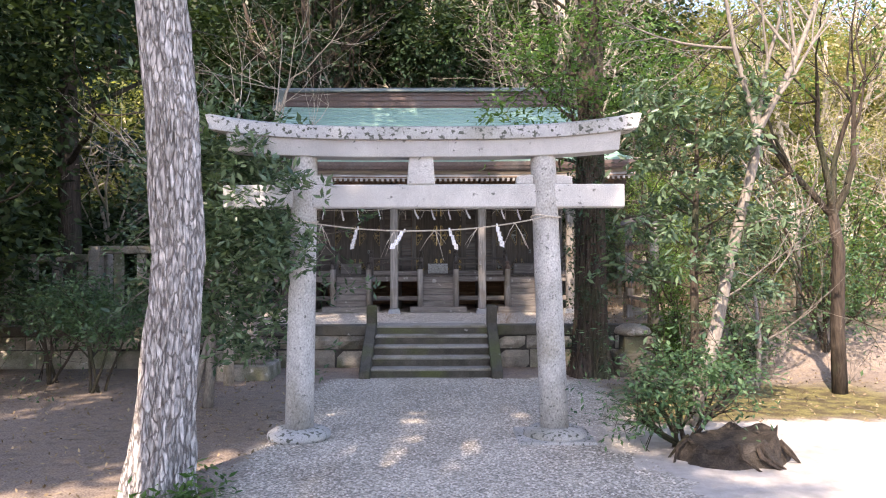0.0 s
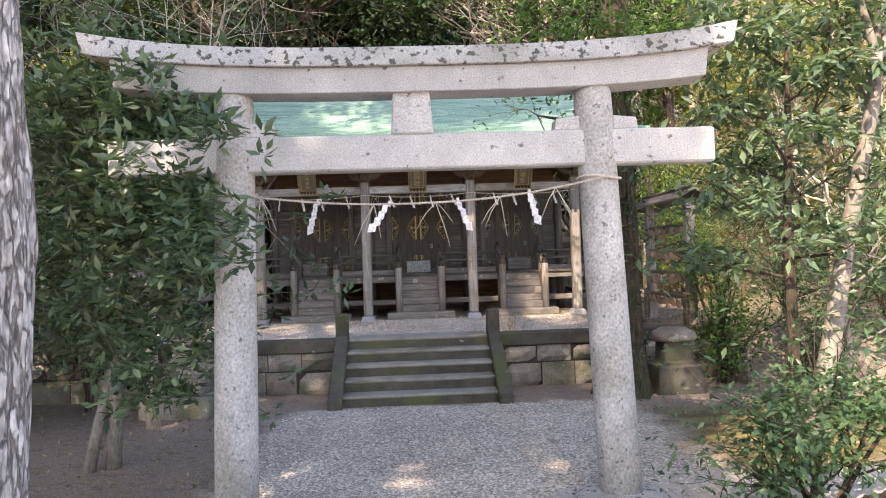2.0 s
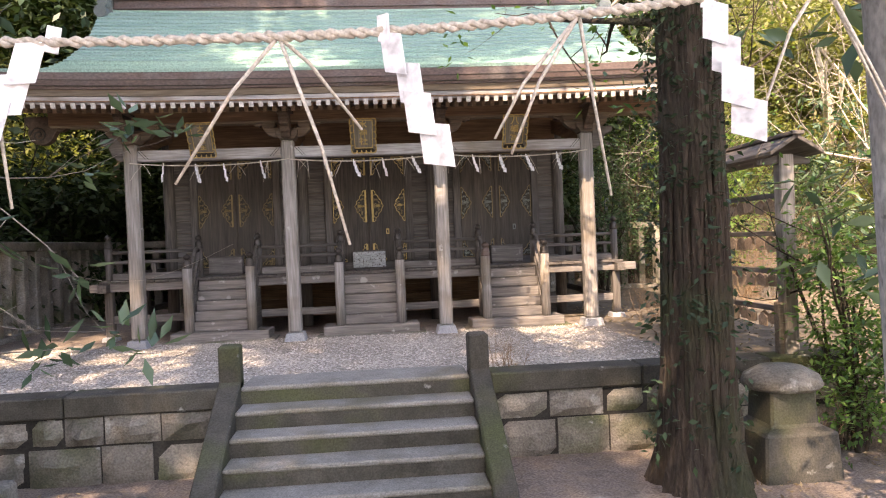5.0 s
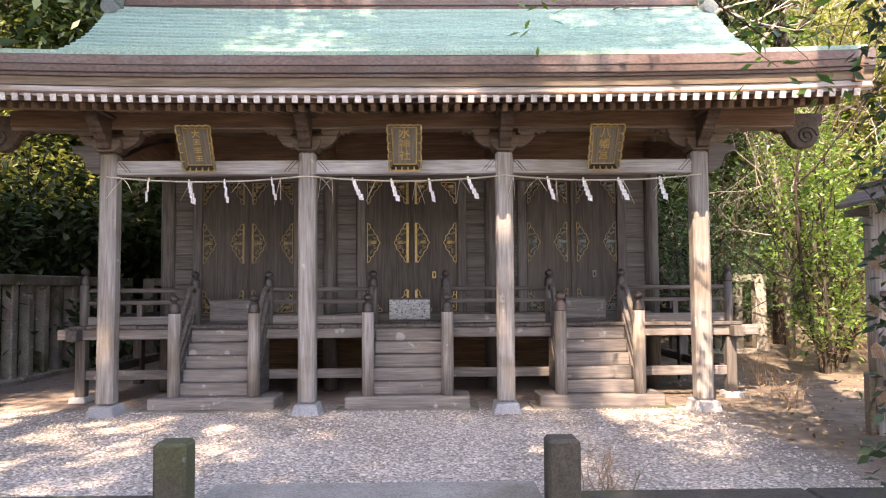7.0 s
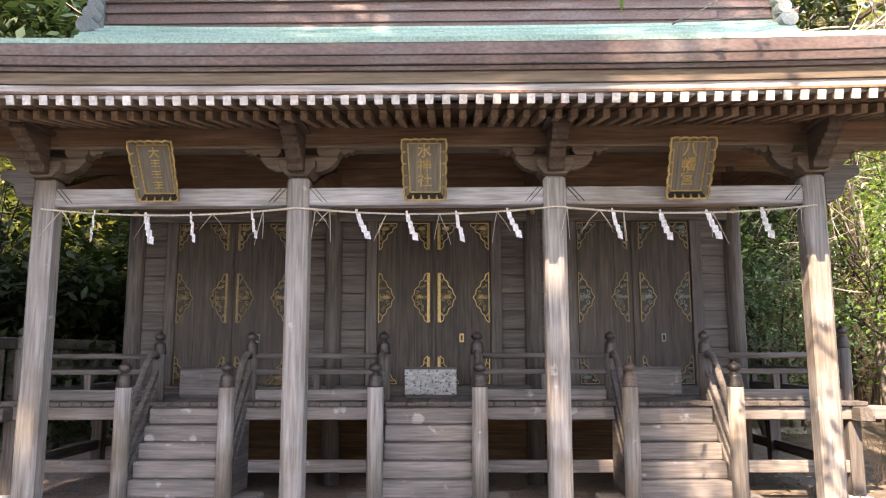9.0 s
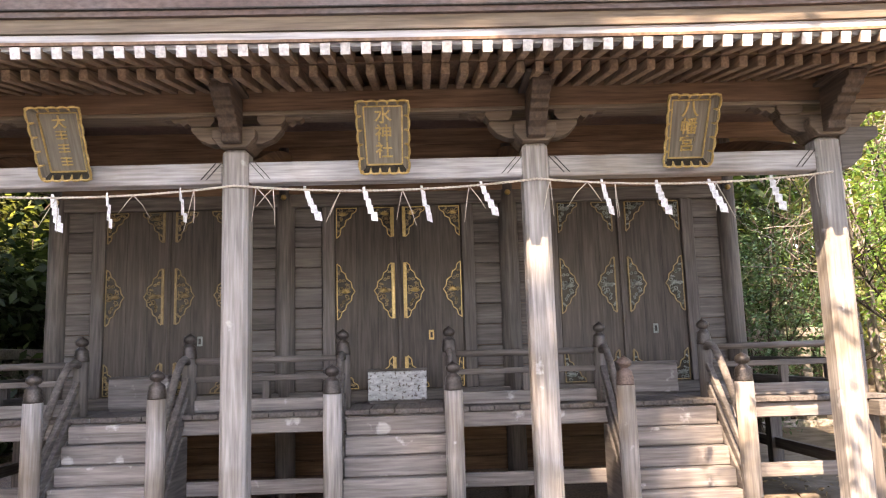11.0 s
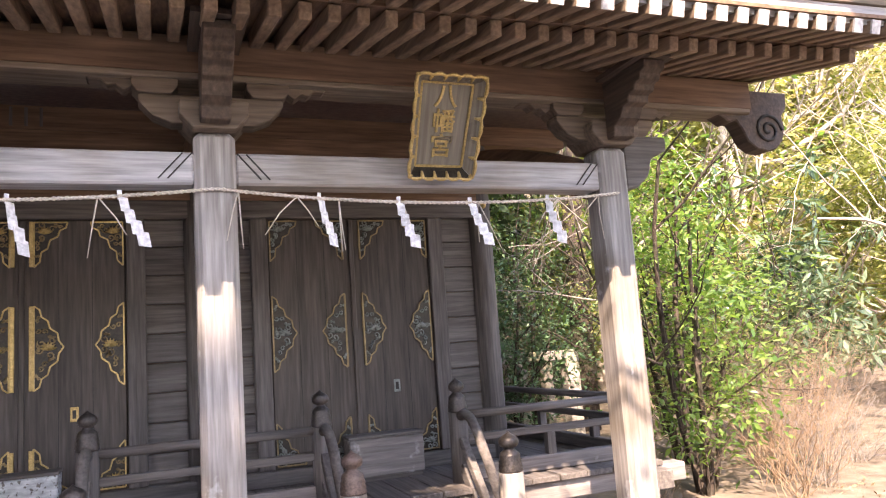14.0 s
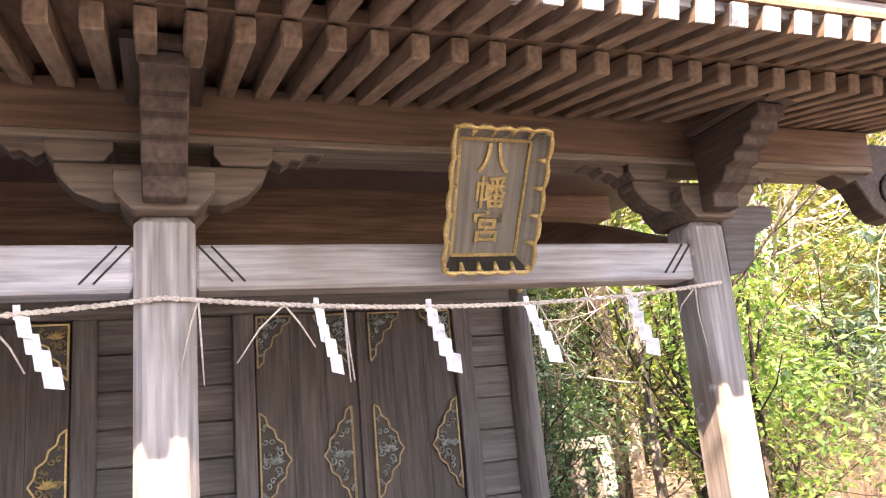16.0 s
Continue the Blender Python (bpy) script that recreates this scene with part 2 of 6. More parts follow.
# ---- materials ----
stone = material("weathered_granite", (0.42, 0.41, 0.40), (0.60, 0.585, 0.565), 0.85, (3, 3, 3), 120, 0.35, spots=((0.17, 0.17, 0.16), 16.0, 0.655), depth=0.004)
stone_pillar = material("lichen_spotted_granite", (0.37, 0.36, 0.34), (0.60, 0.585, 0.565), 0.87, (5, 5, 4), 70, 0.5, c3=(0.36, 0.335, 0.29), spots=((0.22, 0.22, 0.21), 30.0, 0.62), depth=0.006)
stone_lichen = material("lichened_granite", (0.38, 0.37, 0.36), (0.56, 0.545, 0.525), 0.88, (3, 3, 3), 120, 0.4, c3=(0.30, 0.29, 0.25), spots=((0.10, 0.105, 0.085), 24.0, 0.555), depth=0.004)
# step stone in two tones: shaded risers and lit treads put into colour
stone_dark = material("dark_step_stone", (0.052, 0.048, 0.038), (0.125, 0.115, 0.095), 0.85, (4, 4, 4), 90, 0.4, c3=(0.10, 0.11, 0.05), spots=((0.33, 0.32, 0.29), 9.0, 0.69), depth=0.005)
stone_tread = material("pale_tread_stone", (0.25, 0.235, 0.205), (0.38, 0.36, 0.325), 0.85, (4, 4, 4), 90, 0.35, c3=(0.19, 0.17, 0.12), depth=0.004)
stone_wall = material("mossy_wall_stone", (0.17, 0.155, 0.13), (0.36, 0.325, 0.275), 0.9, (4, 4, 4), 70, 0.6, c3=(0.11, 0.12, 0.06), spots=((0.45, 0.43, 0.39), 6.0, 0.63), vary=0.3, depth=0.012)
foot_stone = material("pale_foot_stone", (0.36, 0.37, 0.39), (0.48, 0.49, 0.50), 0.8, (5, 5, 5), 120, 0.25, depth=0.003)


def wood(name, axis, c1, c2, spots=None, rough=0.75, bump=0.35, c3=None):
    s = [26.0, 26.0, 26.0]
    s["xyz".index(axis)] = 1.6
    return material(name, c1, c2, rough, tuple(s), 70, bump, spots=spots, c3=c3, depth=0.004, vary=0.1)


GREY1, GREY2 = (0.075, 0.065, 0.057), (0.175, 0.156, 0.14)
BRN1, BRN2 = (0.125, 0.074, 0.044), (0.24, 0.15, 0.094)
worn = ((0.47, 0.45, 0.42), 7.0, 0.64)
grey_x, grey_y, grey_z = (wood("grey_wood_" + a, a, GREY1, GREY2) for a in "xyz")
brown_x, brown_y, brown_z = (wood("brown_wood_" + a, a, BRN1, BRN2) for a in "xyz")
post_wood = wood("weathered_post_wood", "z", (0.22, 0.20, 0.18), (0.37, 0.345, 0.32), spots=((0.48, 0.46, 0.43), 8.0, 0.66), c3=(0.20, 0.165, 0.125))
beam_wood = wood("weathered_beam_wood", "x", (0.33, 0.32, 0.315), (0.52, 0.51, 0.505), c3=(0.30, 0.265, 0.23))
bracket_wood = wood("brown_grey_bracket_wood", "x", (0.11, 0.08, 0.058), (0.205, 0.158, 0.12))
peeled_x = wood("peeling_grey_wood", "x", (0.16, 0.142, 0.128), (0.29, 0.262, 0.24), spots=worn)
door_wood = wood("dark_door_wood", "z", (0.052, 0.042, 0.034), (0.108, 0.09, 0.074), rough=0.6)
peeled_box = material("peeling_painted_board", (0.40, 0.41, 0.40), (0.52, 0.53, 0.51), 0.85, (6, 6, 14), 60, 0.5, spots=((0.16, 0.14, 0.125), 45.0, 0.56), depth=0.004)
rafter_end = material("pale_rafter_end", (0.42, 0.39, 0.355), (0.62, 0.59, 0.55), 0.8, (9, 9, 9), 60, 0.2)
copper_green = material("green_copper_sheet", (0.21, 0.36, 0.30), (0.33, 0.48, 0.405), 0.6, (1.2, 1.2, 1.2), 60, 0.12, c3=(0.30, 0.44, 0.38), spots=((0.15, 0.17, 0.14), 5.0, 0.70), metal=0.15, spec=0.5)
copper_brown = material("brown_copper_sheet", (0.085, 0.056, 0.05), (0.15, 0.105, 0.092), 0.55, (1.5, 3, 3), 60, 0.1, c3=(0.13, 0.11, 0.105), metal=0.25, spec=0.5)
copper_ridge = material("grey_green_copper", (0.13, 0.15, 0.145), (0.21, 0.24, 0.23), 0.5, (4, 4, 4), 60, 0.1, metal=0.3)
tan_board = wood("tan_eave_board", "x", (0.15, 0.115, 0.082), (0.23, 0.185, 0.138))
bronze = material("dark_bronze", (0.026, 0.023, 0.018), (0.06, 0.052, 0.038), 0.4, (20, 20, 20), 150, 0.3, metal=0.3, depth=0.002)
gold = material("worn_gilding", (0.40, 0.28, 0.10), (0.62, 0.45, 0.19), 0.38, (25, 25, 25), 150, 0.2, metal=0.45, depth=0.001)
green_bronze = material("green_bronze", (0.16, 0.185, 0.165), (0.29, 0.31, 0.28), 0.5, (20, 20, 20), 150, 0.3, metal=0.6, depth=0.002)
plaque_panel = wood("plaque_board", "z", (0.15, 0.13, 0.10), (0.22, 0.195, 0.155), rough=0.5)
rope_mat = material("straw_rope", (0.50, 0.44, 0.36), (0.70, 0.63, 0.54), 0.9, (60, 60, 60), 200, 0.5, depth=0.002)
paper = material("white_paper", (0.80, 0.79, 0.80), (0.86, 0.85, 0.86), 0.9, (12, 12, 12), 60, 0.05)
# near-black that stands in for shade in gaps, carved grooves and holes
black_void = material("dark_gap_fill", (0.035, 0.032, 0.028), (0.06, 0.055, 0.048), 0.95, (5, 5, 5), 60, 0.3)


def bark_plates(name, crack, lo, hi, across=26.0, along=8.0):
    """Flaking bark: pale uneven plates parted by dark furrows."""
    mt = bpy.data.materials.new(name)
    mt.use_nodes = True
    nt = mt.node_tree
    N, L = nt.nodes.new, nt.links.new
    bs = nt.nodes["Principled BSDF"]
    bs.inputs["Roughness"].default_value, bs.inputs["Specular IOR Level"].default_value = 0.95, 0.15
    tc = N("ShaderNodeTexCoord")
    mp = N("ShaderNodeMapping")
    mp.inputs["Scale"].default_value = (across, across, along)
    L(tc.outputs["Object"], mp.inputs[0])
    wn_ = N("ShaderNodeTexNoise")
    wn_.inputs["Scale"].default_value, wn_.inputs["Detail"].default_value = 1.1, 5.0
    L(mp.outputs[0], wn_.inputs["Vector"])
    wp = N("ShaderNodeVectorMath")
    wp.operation = 'MULTIPLY_ADD'
    wp.inputs[1].default_value = (1.5, 1.5, 1.5)
    L(wn_.outputs["Color"], wp.inputs[0])
    L(mp.outputs[0], wp.inputs[2])
    edge = N("ShaderNodeTexVoronoi")
    edge.feature = 'DISTANCE_TO_EDGE'
    edge.inputs["Scale"].default_value = 0.75
    L(wp.outputs[0], edge.inputs["Vector"])
    cell = N("ShaderNodeTexVoronoi")
    cell.inputs["Scale"].default_value = 0.75
    L(wp.outputs[0], cell.inputs["Vector"])
    sep = N("ShaderNodeSeparateColor")
    L(cell.outputs["Color"], sep.inputs[0])
    plate = N("ShaderNodeValToRGB")
    plate.color_ramp.elements[0].color, plate.color_ramp.elements[1].color = (*lo, 1), (*hi, 1)
    L(sep.outputs[0], plate.inputs[0])
    fine_ = N("ShaderNodeTexNoise")
    fine_.inputs["Scale"].default_value, fine_.inputs["Detail"].default_value = 1.4, 8.0
    L(mp.outputs[0], fine_.inputs["Vector"])
    gr_ = N("ShaderNodeMapRange")
    gr_.inputs[1].default_value, gr_.inputs[2].default_value, gr_.inputs[3].default_value, gr_.inputs[4].default_value = 0.34, 0.66, 0.38, 1.25
    L(fine_.outputs["Fac"], gr_.inputs[0])
    sc = N("ShaderNodeVectorMath")
    sc.operation = 'SCALE'
    L(plate.outputs[0], sc.inputs[0])
    L(gr_.outputs[0], sc.inputs["Scale"])
    rim = N("ShaderNodeMapRange")
    rim.inputs[1].default_value, rim.inputs[2].default_value = -0.03, 0.11
    L(edge.outputs["Distance"], rim.inputs[0])
    mx = N("ShaderNodeMix")
    mx.data_type = 'RGBA'
    L(rim.outputs[0], mx.inputs["Factor"])
    mx.inputs[6].default_value = (*crack, 1)
    L(sc.outputs[0], mx.inputs[7])
    L(mx.outputs[2], bs.inputs["Base Color"])
    hs = N("ShaderNodeMath")
    hs.operation = 'MULTIPLY_ADD'
    hs.inputs[1].default_value = 0.35
    L(fine_.outputs["Fac"], hs.inputs[0])
    L(rim.outputs[0], hs.inputs[2])
    b = N("ShaderNodeBump")
    b.inputs["Strength"].default_value, b.inputs["Distance"].default_value = 0.9, 0.02
    L(hs.outputs[0], b.inputs["Height"])
    L(b.outputs[0], bs.inputs["Normal"])
    return mt


bark_pale = bark_plates("pale_flaking_bark", (0.22, 0.19, 0.175), (0.46, 0.42, 0.40), (0.72, 0.675, 0.65), 34.0, 9.0)
bark_cedar = material("cedar_bark", (0.028, 0.021, 0.016), (0.115, 0.088, 0.068), 0.95, (20, 20, 3), 60, 1.0, c3=(0.065, 0.068, 0.04), depth=0.03)
bark_grey = material("smooth_grey_bark", (0.16, 0.14, 0.12), (0.32, 0.285, 0.25), 0.9, (10, 10, 4), 60, 0.5, depth=0.01)
# pale bark with the sunlight on it put into the colour
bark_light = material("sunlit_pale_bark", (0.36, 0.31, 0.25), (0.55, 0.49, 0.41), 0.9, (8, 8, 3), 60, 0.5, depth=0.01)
# dark leaves deepened so the wood's shaded gaps are in their colour
leaf_dark = leaf_material("shade_dark_glossy_leaves", (0.016, 0.036, 0.02), (0.062, 0.105, 0.058), 0.4, 0.15, 0.25)
leaf_camellia = leaf_material("camellia_leaves", (0.045, 0.085, 0.055), (0.18, 0.255, 0.155), 0.27, 0.22)
leaf_tan = leaf_material("dry_tan_leaves", (0.17, 0.145, 0.07), (0.42, 0.37, 0.21), 0.6, 0.4)
# sunlight on the bank shrubs is put into this brighter green
leaf_bright = leaf_material("sunny_shrub_leaves", (0.06, 0.13, 0.035), (0.22, 0.33, 0.09), 0.32, 0.45)
leaf_mid = leaf_material("shrub_leaves", (0.04, 0.10, 0.03), (0.14, 0.245, 0.065), 0.32, 0.35)
# yellow-green that holds sunlight on the foliage in its colour
leaf_sun = leaf_material("sunlit_yellow_green_leaves", (0.12, 0.15, 0.05), (0.34, 0.345, 0.14), 0.45, 0.45)
# near-black green that holds the shade inside the wood
leaf_wood = leaf_material("shaded_woodland_leaves", (0.012, 0.025, 0.011), (0.062, 0.092, 0.037), 0.55, 0.22, 0.2)
leaf_bush = leaf_material("bush_leaves", (0.035, 0.08, 0.04), (0.11, 0.19, 0.09), 0.35, 0.25)
brass = material("dull_brass", (0.19, 0.14, 0.07), (0.36, 0.27, 0.135), 0.45, (25, 25, 25), 150, 0.2, metal=0.5, depth=0.001)
bark_tan = material("dry_tan_twigs", (0.21, 0.14, 0.088), (0.37, 0.265, 0.175), 0.9, (8, 8, 4), 60, 0.3)
# lighter than the other brown wood: light bounced off the gravel is coloured in
rafter_wood = wood("bounce_lit_rafter_wood", "y", (0.18, 0.118, 0.075), (0.31, 0.218, 0.145))
# dark brown deepened further, so purlin ends look shaded by the eaves
brown_dark = wood("shade_dark_brown_wood", "y", (0.052, 0.037, 0.028), (0.115, 0.082, 0.06))

# ---- ground: one sheet to the horizon ----
PLAT, EDGE = 0.60, 10.88              # height of the shrine's terrace, and the line of its wall


def ground_z(x, y):
    if x < 3.3:
        step = 1.0 if y > EDGE else 0.0
    else:
        step = min(1.0, max(0.0, (y - 10.3) / 1.0))
    z = PLAT * step
    z += 0.02 * noise.noise(Vector((x * 0.8, y * 0.8, 0))) * (0.4 if x < 3.3 else 1.5)
    far = max(0.0, y - 21) + max(0.0, abs(x) - 9) * 0.6
    return z + min(9.0, 0.16 * far)


def ground_material():
    mt = bpy.data.materials.new("ground_of_gravel_sand_and_soil")
    mt.use_nodes = True
    nt = mt.node_tree
    N, L = nt.nodes.new, nt.links.new
    bs = nt.nodes["Principled BSDF"]
    bs.inputs["Roughness"].default_value = 0.95
    bs.inputs["Specular IOR Level"].default_value = 0.15
    tc = N("ShaderNodeTexCoord")
    warp = N("ShaderNodeTexNoise")
    warp.inputs["Scale"].default_value, warp.inputs["Detail"].default_value = 2.2, 6.0
    L(tc.outputs["Object"], warp.inputs["Vector"])
    off = N("ShaderNodeVectorMath")
    off.operation = 'MULTIPLY_ADD'
    off.inputs[1].default_value, off.inputs[2].default_value = (0.8, 0.8, 0), (-0.4, -0.4, 0)
    L(warp.outputs["Color"], off.inputs[0])
    pos = N("ShaderNodeVectorMath")
    L(tc.outputs["Object"], pos.inputs[0])
    L(off.outputs[0], pos.inputs[1])
    sx = N("ShaderNodeSeparateXYZ")
    L(pos.outputs[0], sx.inputs[0])

    def ramp(value, a, b):
        m = N("ShaderNodeMapRange")
        m.interpolation_type = 'SMOOTHSTEP'
        m.inputs[1].default_value, m.inputs[2].default_value = a, b
        L(value, m.inputs[0])
        return m.outputs[0]

    def op(kind, a, b):
        m = N("ShaderNodeMath")
        m.operation = kind
        for i, q in enumerate((a, b)):
            if isinstance(q, (int, float)):
                m.inputs[i].default_value = q
            else:
                L(q, m.inputs[i])
        return m.outputs[0]

    def mix(f, a, b):
        m = N("ShaderNodeMix")
        m.data_type = 'RGBA'
        L(f, m.inputs["Factor"])
        for i, q in ((6, a), (7, b)):
            if isinstance(q, tuple):
                m.inputs[i].default_value = (*q, 1)
            else:
                L(q, m.inputs[i])
        return m.outputs[2]

    def noise_col(scale, a, b, lo=0.35, hi=0.65, detail=6.0):
        n = N("ShaderNodeTexNoise")
        n.inputs["Scale"].default_value, n.inputs["Detail"].default_value = scale, detail
        L(tc.outputs["Object"], n.inputs["Vector"])
        r = N("ShaderNodeValToRGB")
        r.color_ramp.elements[0].position, r.color_ramp.elements[1].position = lo, hi
        r.color_ramp.elements[0].color, r.color_ramp.elements[1].color = (*a, 1), (*b, 1)
        L(n.outputs["Fac"], r.inputs[0])
        return r.outputs[0], n.outputs["Fac"]

    x, y = sx.outputs[0], sx.outputs[1]
    # gravel: small stones of different greys
    vo = N("ShaderNodeTexVoronoi")
    vo.inputs["Scale"].default_value = 52.0
    L(tc.outputs["Object"], vo.inputs["Vector"])
    gr = N("ShaderNodeValToRGB")
    gr.color_ramp.elements[0].color, gr.color_ramp.elements[1].color = (0.38, 0.345, 0.30, 1), (0.80, 0.74, 0.665, 1)
    sepc = N("ShaderNodeSeparateColor")
    L(vo.outputs["Color"], sepc.inputs[0])
    L(sepc.outputs[0], gr.inputs[0])
    stain, stain_f = noise_col(1.3, (0.85, 0.82, 0.78), (1.12, 1.10, 1.07))
    gm = N("ShaderNodeVectorMath")
    gm.operation = 'MULTIPLY'
    L(gr.outputs[0], gm.inputs[0])
    L(stain, gm.inputs[1])
    # darker towards each stone's rim: shade between the stones, put into the colour
    gap = N("ShaderNodeMapRange")
    gap.inputs[1].default_value, gap.inputs[2].default_value, gap.inputs[3].default_value, gap.inputs[4].default_value = 0.35, 0.75, 1.0, 0.5
    L(vo.outputs["Distance"], gap.inputs[0])
    gs = N("ShaderNodeVectorMath")
    gs.operation = 'SCALE'
    L(gm.outputs[0], gs.inputs[0])
    L(gap.outputs[0], gs.inputs["Scale"])
    soil, soil_f = noise_col(7.0, (0.21, 0.167, 0.14), (0.36, 0.297, 0.252))
    fine, fine_f = noise_col(60.0, (0.6, 0.6, 0.6), (1.3, 1.3, 1.3))
    sm = N("ShaderNodeVectorMath")
    sm.operation = 'MULTIPLY'
    L(soil, sm.inputs[0])
    L(fine, sm.inputs[1])
    sand, _ = noise_col(9.0, (0.42, 0.38, 0.34), (0.54, 0.49, 0.45))
    moss, _ = noise_col(5.0, (0.10, 0.08, 0.045), (0.20, 0.175, 0.07), 0.4, 0.6)
    mossf = N("ShaderNodeVectorMath")
    mossf.operation = 'MULTIPLY'
    L(moss, mossf.inputs[0])
    L(fine, mossf.inputs[1])
    litter, _ = noise_col(14.0, (0.085, 0.06, 0.04), (0.24, 0.18, 0.12))
    # the path of gravel, wider towards the terrace, and the gravelled terrace
    left = op('MULTIPLY', ramp(x, -1.95, -1.6), 1.0)
    path_right = ramp(op('ADD', x, op('MULTIPLY', op('MAXIMUM', op('SUBTRACT', 6.3, y), 0.0), -0.32)), 1.95, 1.45)
    fore = op('MULTIPLY', op('MULTIPLY', left, path_right), ramp(y, 9.95, 9.75))
    sx2 = N("ShaderNodeSeparateXYZ")
    L(tc.outputs["Object"], sx2.inputs[0])
    terr = op('MULTIPLY', op('MULTIPLY', ramp(sx2.outputs[1], EDGE - 0.05, EDGE), ramp(y, 14.2, 13.5)), op('MULTIPLY', ramp(x, -5.2, -4.2), ramp(x, 2.6, 1.6)))
    grav = op('MAXIMUM', fore, terr)
    sandm = op('MULTIPLY', op('MULTIPLY', ramp(op('ADD', x, op('MULTIPLY', op('MAXIMUM', op('SUBTRACT', 6.3, y), 0.0), -0.32)), 1.12, 1.2), ramp(op('SUBTRACT', y, op('MULTIPLY', x, 0.03)), 7.15, 6.98)), 1.0)
    mossm = op('MULTIPLY', op('MULTIPLY', ramp(x, 1.5, 2.1), ramp(y, 7.0, 7.5)), op('MULTIPLY', ramp(y, 9.6, 8.9), ramp(x, 5.5, 4.6)))
    pale = op('MULTIPLY', ramp(x, 1.6, 2.6), ramp(y, 10.9, 11.3))
    col = mix(op('MULTIPLY', ramp(soil_f, 0.45, 0.6), 0.5), sm.outputs[0], litter)
    col = mix(mossm, col, mossf.outputs[0])
    pl, _ = noise_col(6.0, (0.125, 0.10, 0.074), (0.22, 0.182, 0.14))
    col = mix(pale, col, pl)
    col = mix(grav, col, gs.outputs[0])
    col = mix(sandm, col, sand)
    L(col, bs.inputs["Base Color"])
    hgt = op('ADD', op('MULTIPLY', op('MULTIPLY', vo.outputs["Distance"], grav), -1.0), op('MULTIPLY', fine_f, 0.5))
    b = N("ShaderNodeBump")
    b.inputs["Strength"].default_value, b.inputs["Distance"].default_value = 0.6, 0.012
    L(hgt, b.inputs["Height"])
    L(b.outputs[0], bs.inputs["Normal"])
    return mt


gx = sorted(set([-400, -150, -60, -35, -22] + [round(-15 + 0.5 * i, 2) for i in range(61)] + [3.29, 3.31] + [18, 24, 35, 60, 150, 400]))
gy = sorted(set([-400, -150, -60, -30, -15] + [round(-8 + 0.4 * i, 2) for i in range(48)] + [EDGE - 0.003, EDGE + 0.003] + [round(11.2 + 0.6 * i, 2) for i in range(30)] + [32, 40, 55, 80, 150, 400]))
gm_ = Mesh()
gm_.add([(x, y, ground_z(x, y)) for y in gy for x in gx],
        [(j * len(gx) + i, j * len(gx) + i + 1, (j + 1) * len(gx) + i + 1, (j + 1) * len(gx) + i)
         for j in range(len(gy) - 1) for i in range(len(gx) - 1)], True)
ground = part("ground", gm_, ground_material())
tagged(ground, "gravel approach between bare soil, moss and pale sand", "ground", kind="structure")

# loose pebbles on the gravel
pm = []
g = np.random.default_rng(3)
N_PEB = 16000
px_ = g.uniform(-1.75, 1.45, N_PEB)
py_ = g.uniform(1.5, 9.8, N_PEB)
px2 = g.uniform(-4.0, 2.2, 9000)
py2 = g.uniform(EDGE + 0.25, 13.7, 9000)
P = np.concatenate([np.stack([px_, py_, np.zeros(N_PEB)], 1), np.stack([px2, py2, np.full(9000, PLAT)], 1)])
P[:, 2] += np.array([0.02 * 0.4 * noise.noise(Vector((a * 0.8, b * 0.8, 0))) for a, b, _ in P])
n = len(P)
octa = np.array([(1, 0, 0), (-1, 0, 0), (0, 1, 0), (0, -1, 0), (0, 0, 0.7), (0, 0, -0.5)], float)
ang = g.uniform(0, 6.28, n)
rot = np.stack([np.stack([np.cos(ang), -np.sin(ang), 0 * ang], 1), np.stack([np.sin(ang), np.cos(ang), 0 * ang], 1), np.tile((0, 0, 1.0), (n, 1))], 1)
sizes = g.uniform(0.006, 0.014, (n, 1, 1)) * g.uniform(0.7, 1.3, (n, 1, 3))
V = np.einsum('nij,nkj->nki', rot, octa[None] * sizes) + P[:, None]
tri = np.array([(0, 2, 4), (2, 1, 4), (1, 3, 4), (3, 0, 4), (2, 0, 5), (1, 2, 5), (3, 1, 5), (0, 3, 5)])
F = (np.arange(n)[:, None, None] * 6 + tri[None]).reshape(-1, 3)
me = raw_mesh("pebbles", V.reshape(-1, 3), F, None)
pebble_mat = leaf_material("grey_pebbles", (0.32, 0.285, 0.245), (0.78, 0.715, 0.64), 0.9, 0.0)
tagged(part("gravel", me, pebble_mat), "loose grey pebbles strewn over the approach", "gravel", kind="stuff")

# ---- terrace wall, its cap and the stone stairs ----
ST_L, ST_R, ST_W = -1.335, 0.595, 0.15       # outer sides and thickness of the stairs' cheeks
terrace = thing("terrace_wall", (0, EDGE, 0), "low retaining wall of mossy cut stones under a dark cap", "stone wall", kind="structure")
back = Mesh()
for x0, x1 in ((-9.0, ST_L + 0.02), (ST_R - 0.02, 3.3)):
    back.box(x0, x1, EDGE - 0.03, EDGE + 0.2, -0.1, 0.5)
# near-black backing puts the shade between the wall stones into colour
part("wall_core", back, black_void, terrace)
ret = Mesh().box(3.2, 3.4, EDGE - 0.03, 13.0, -0.1, 0.5)
part("wall_return", ret, stone_wall, terrace, bevel=0.02)
g = np.random.default_rng(11)


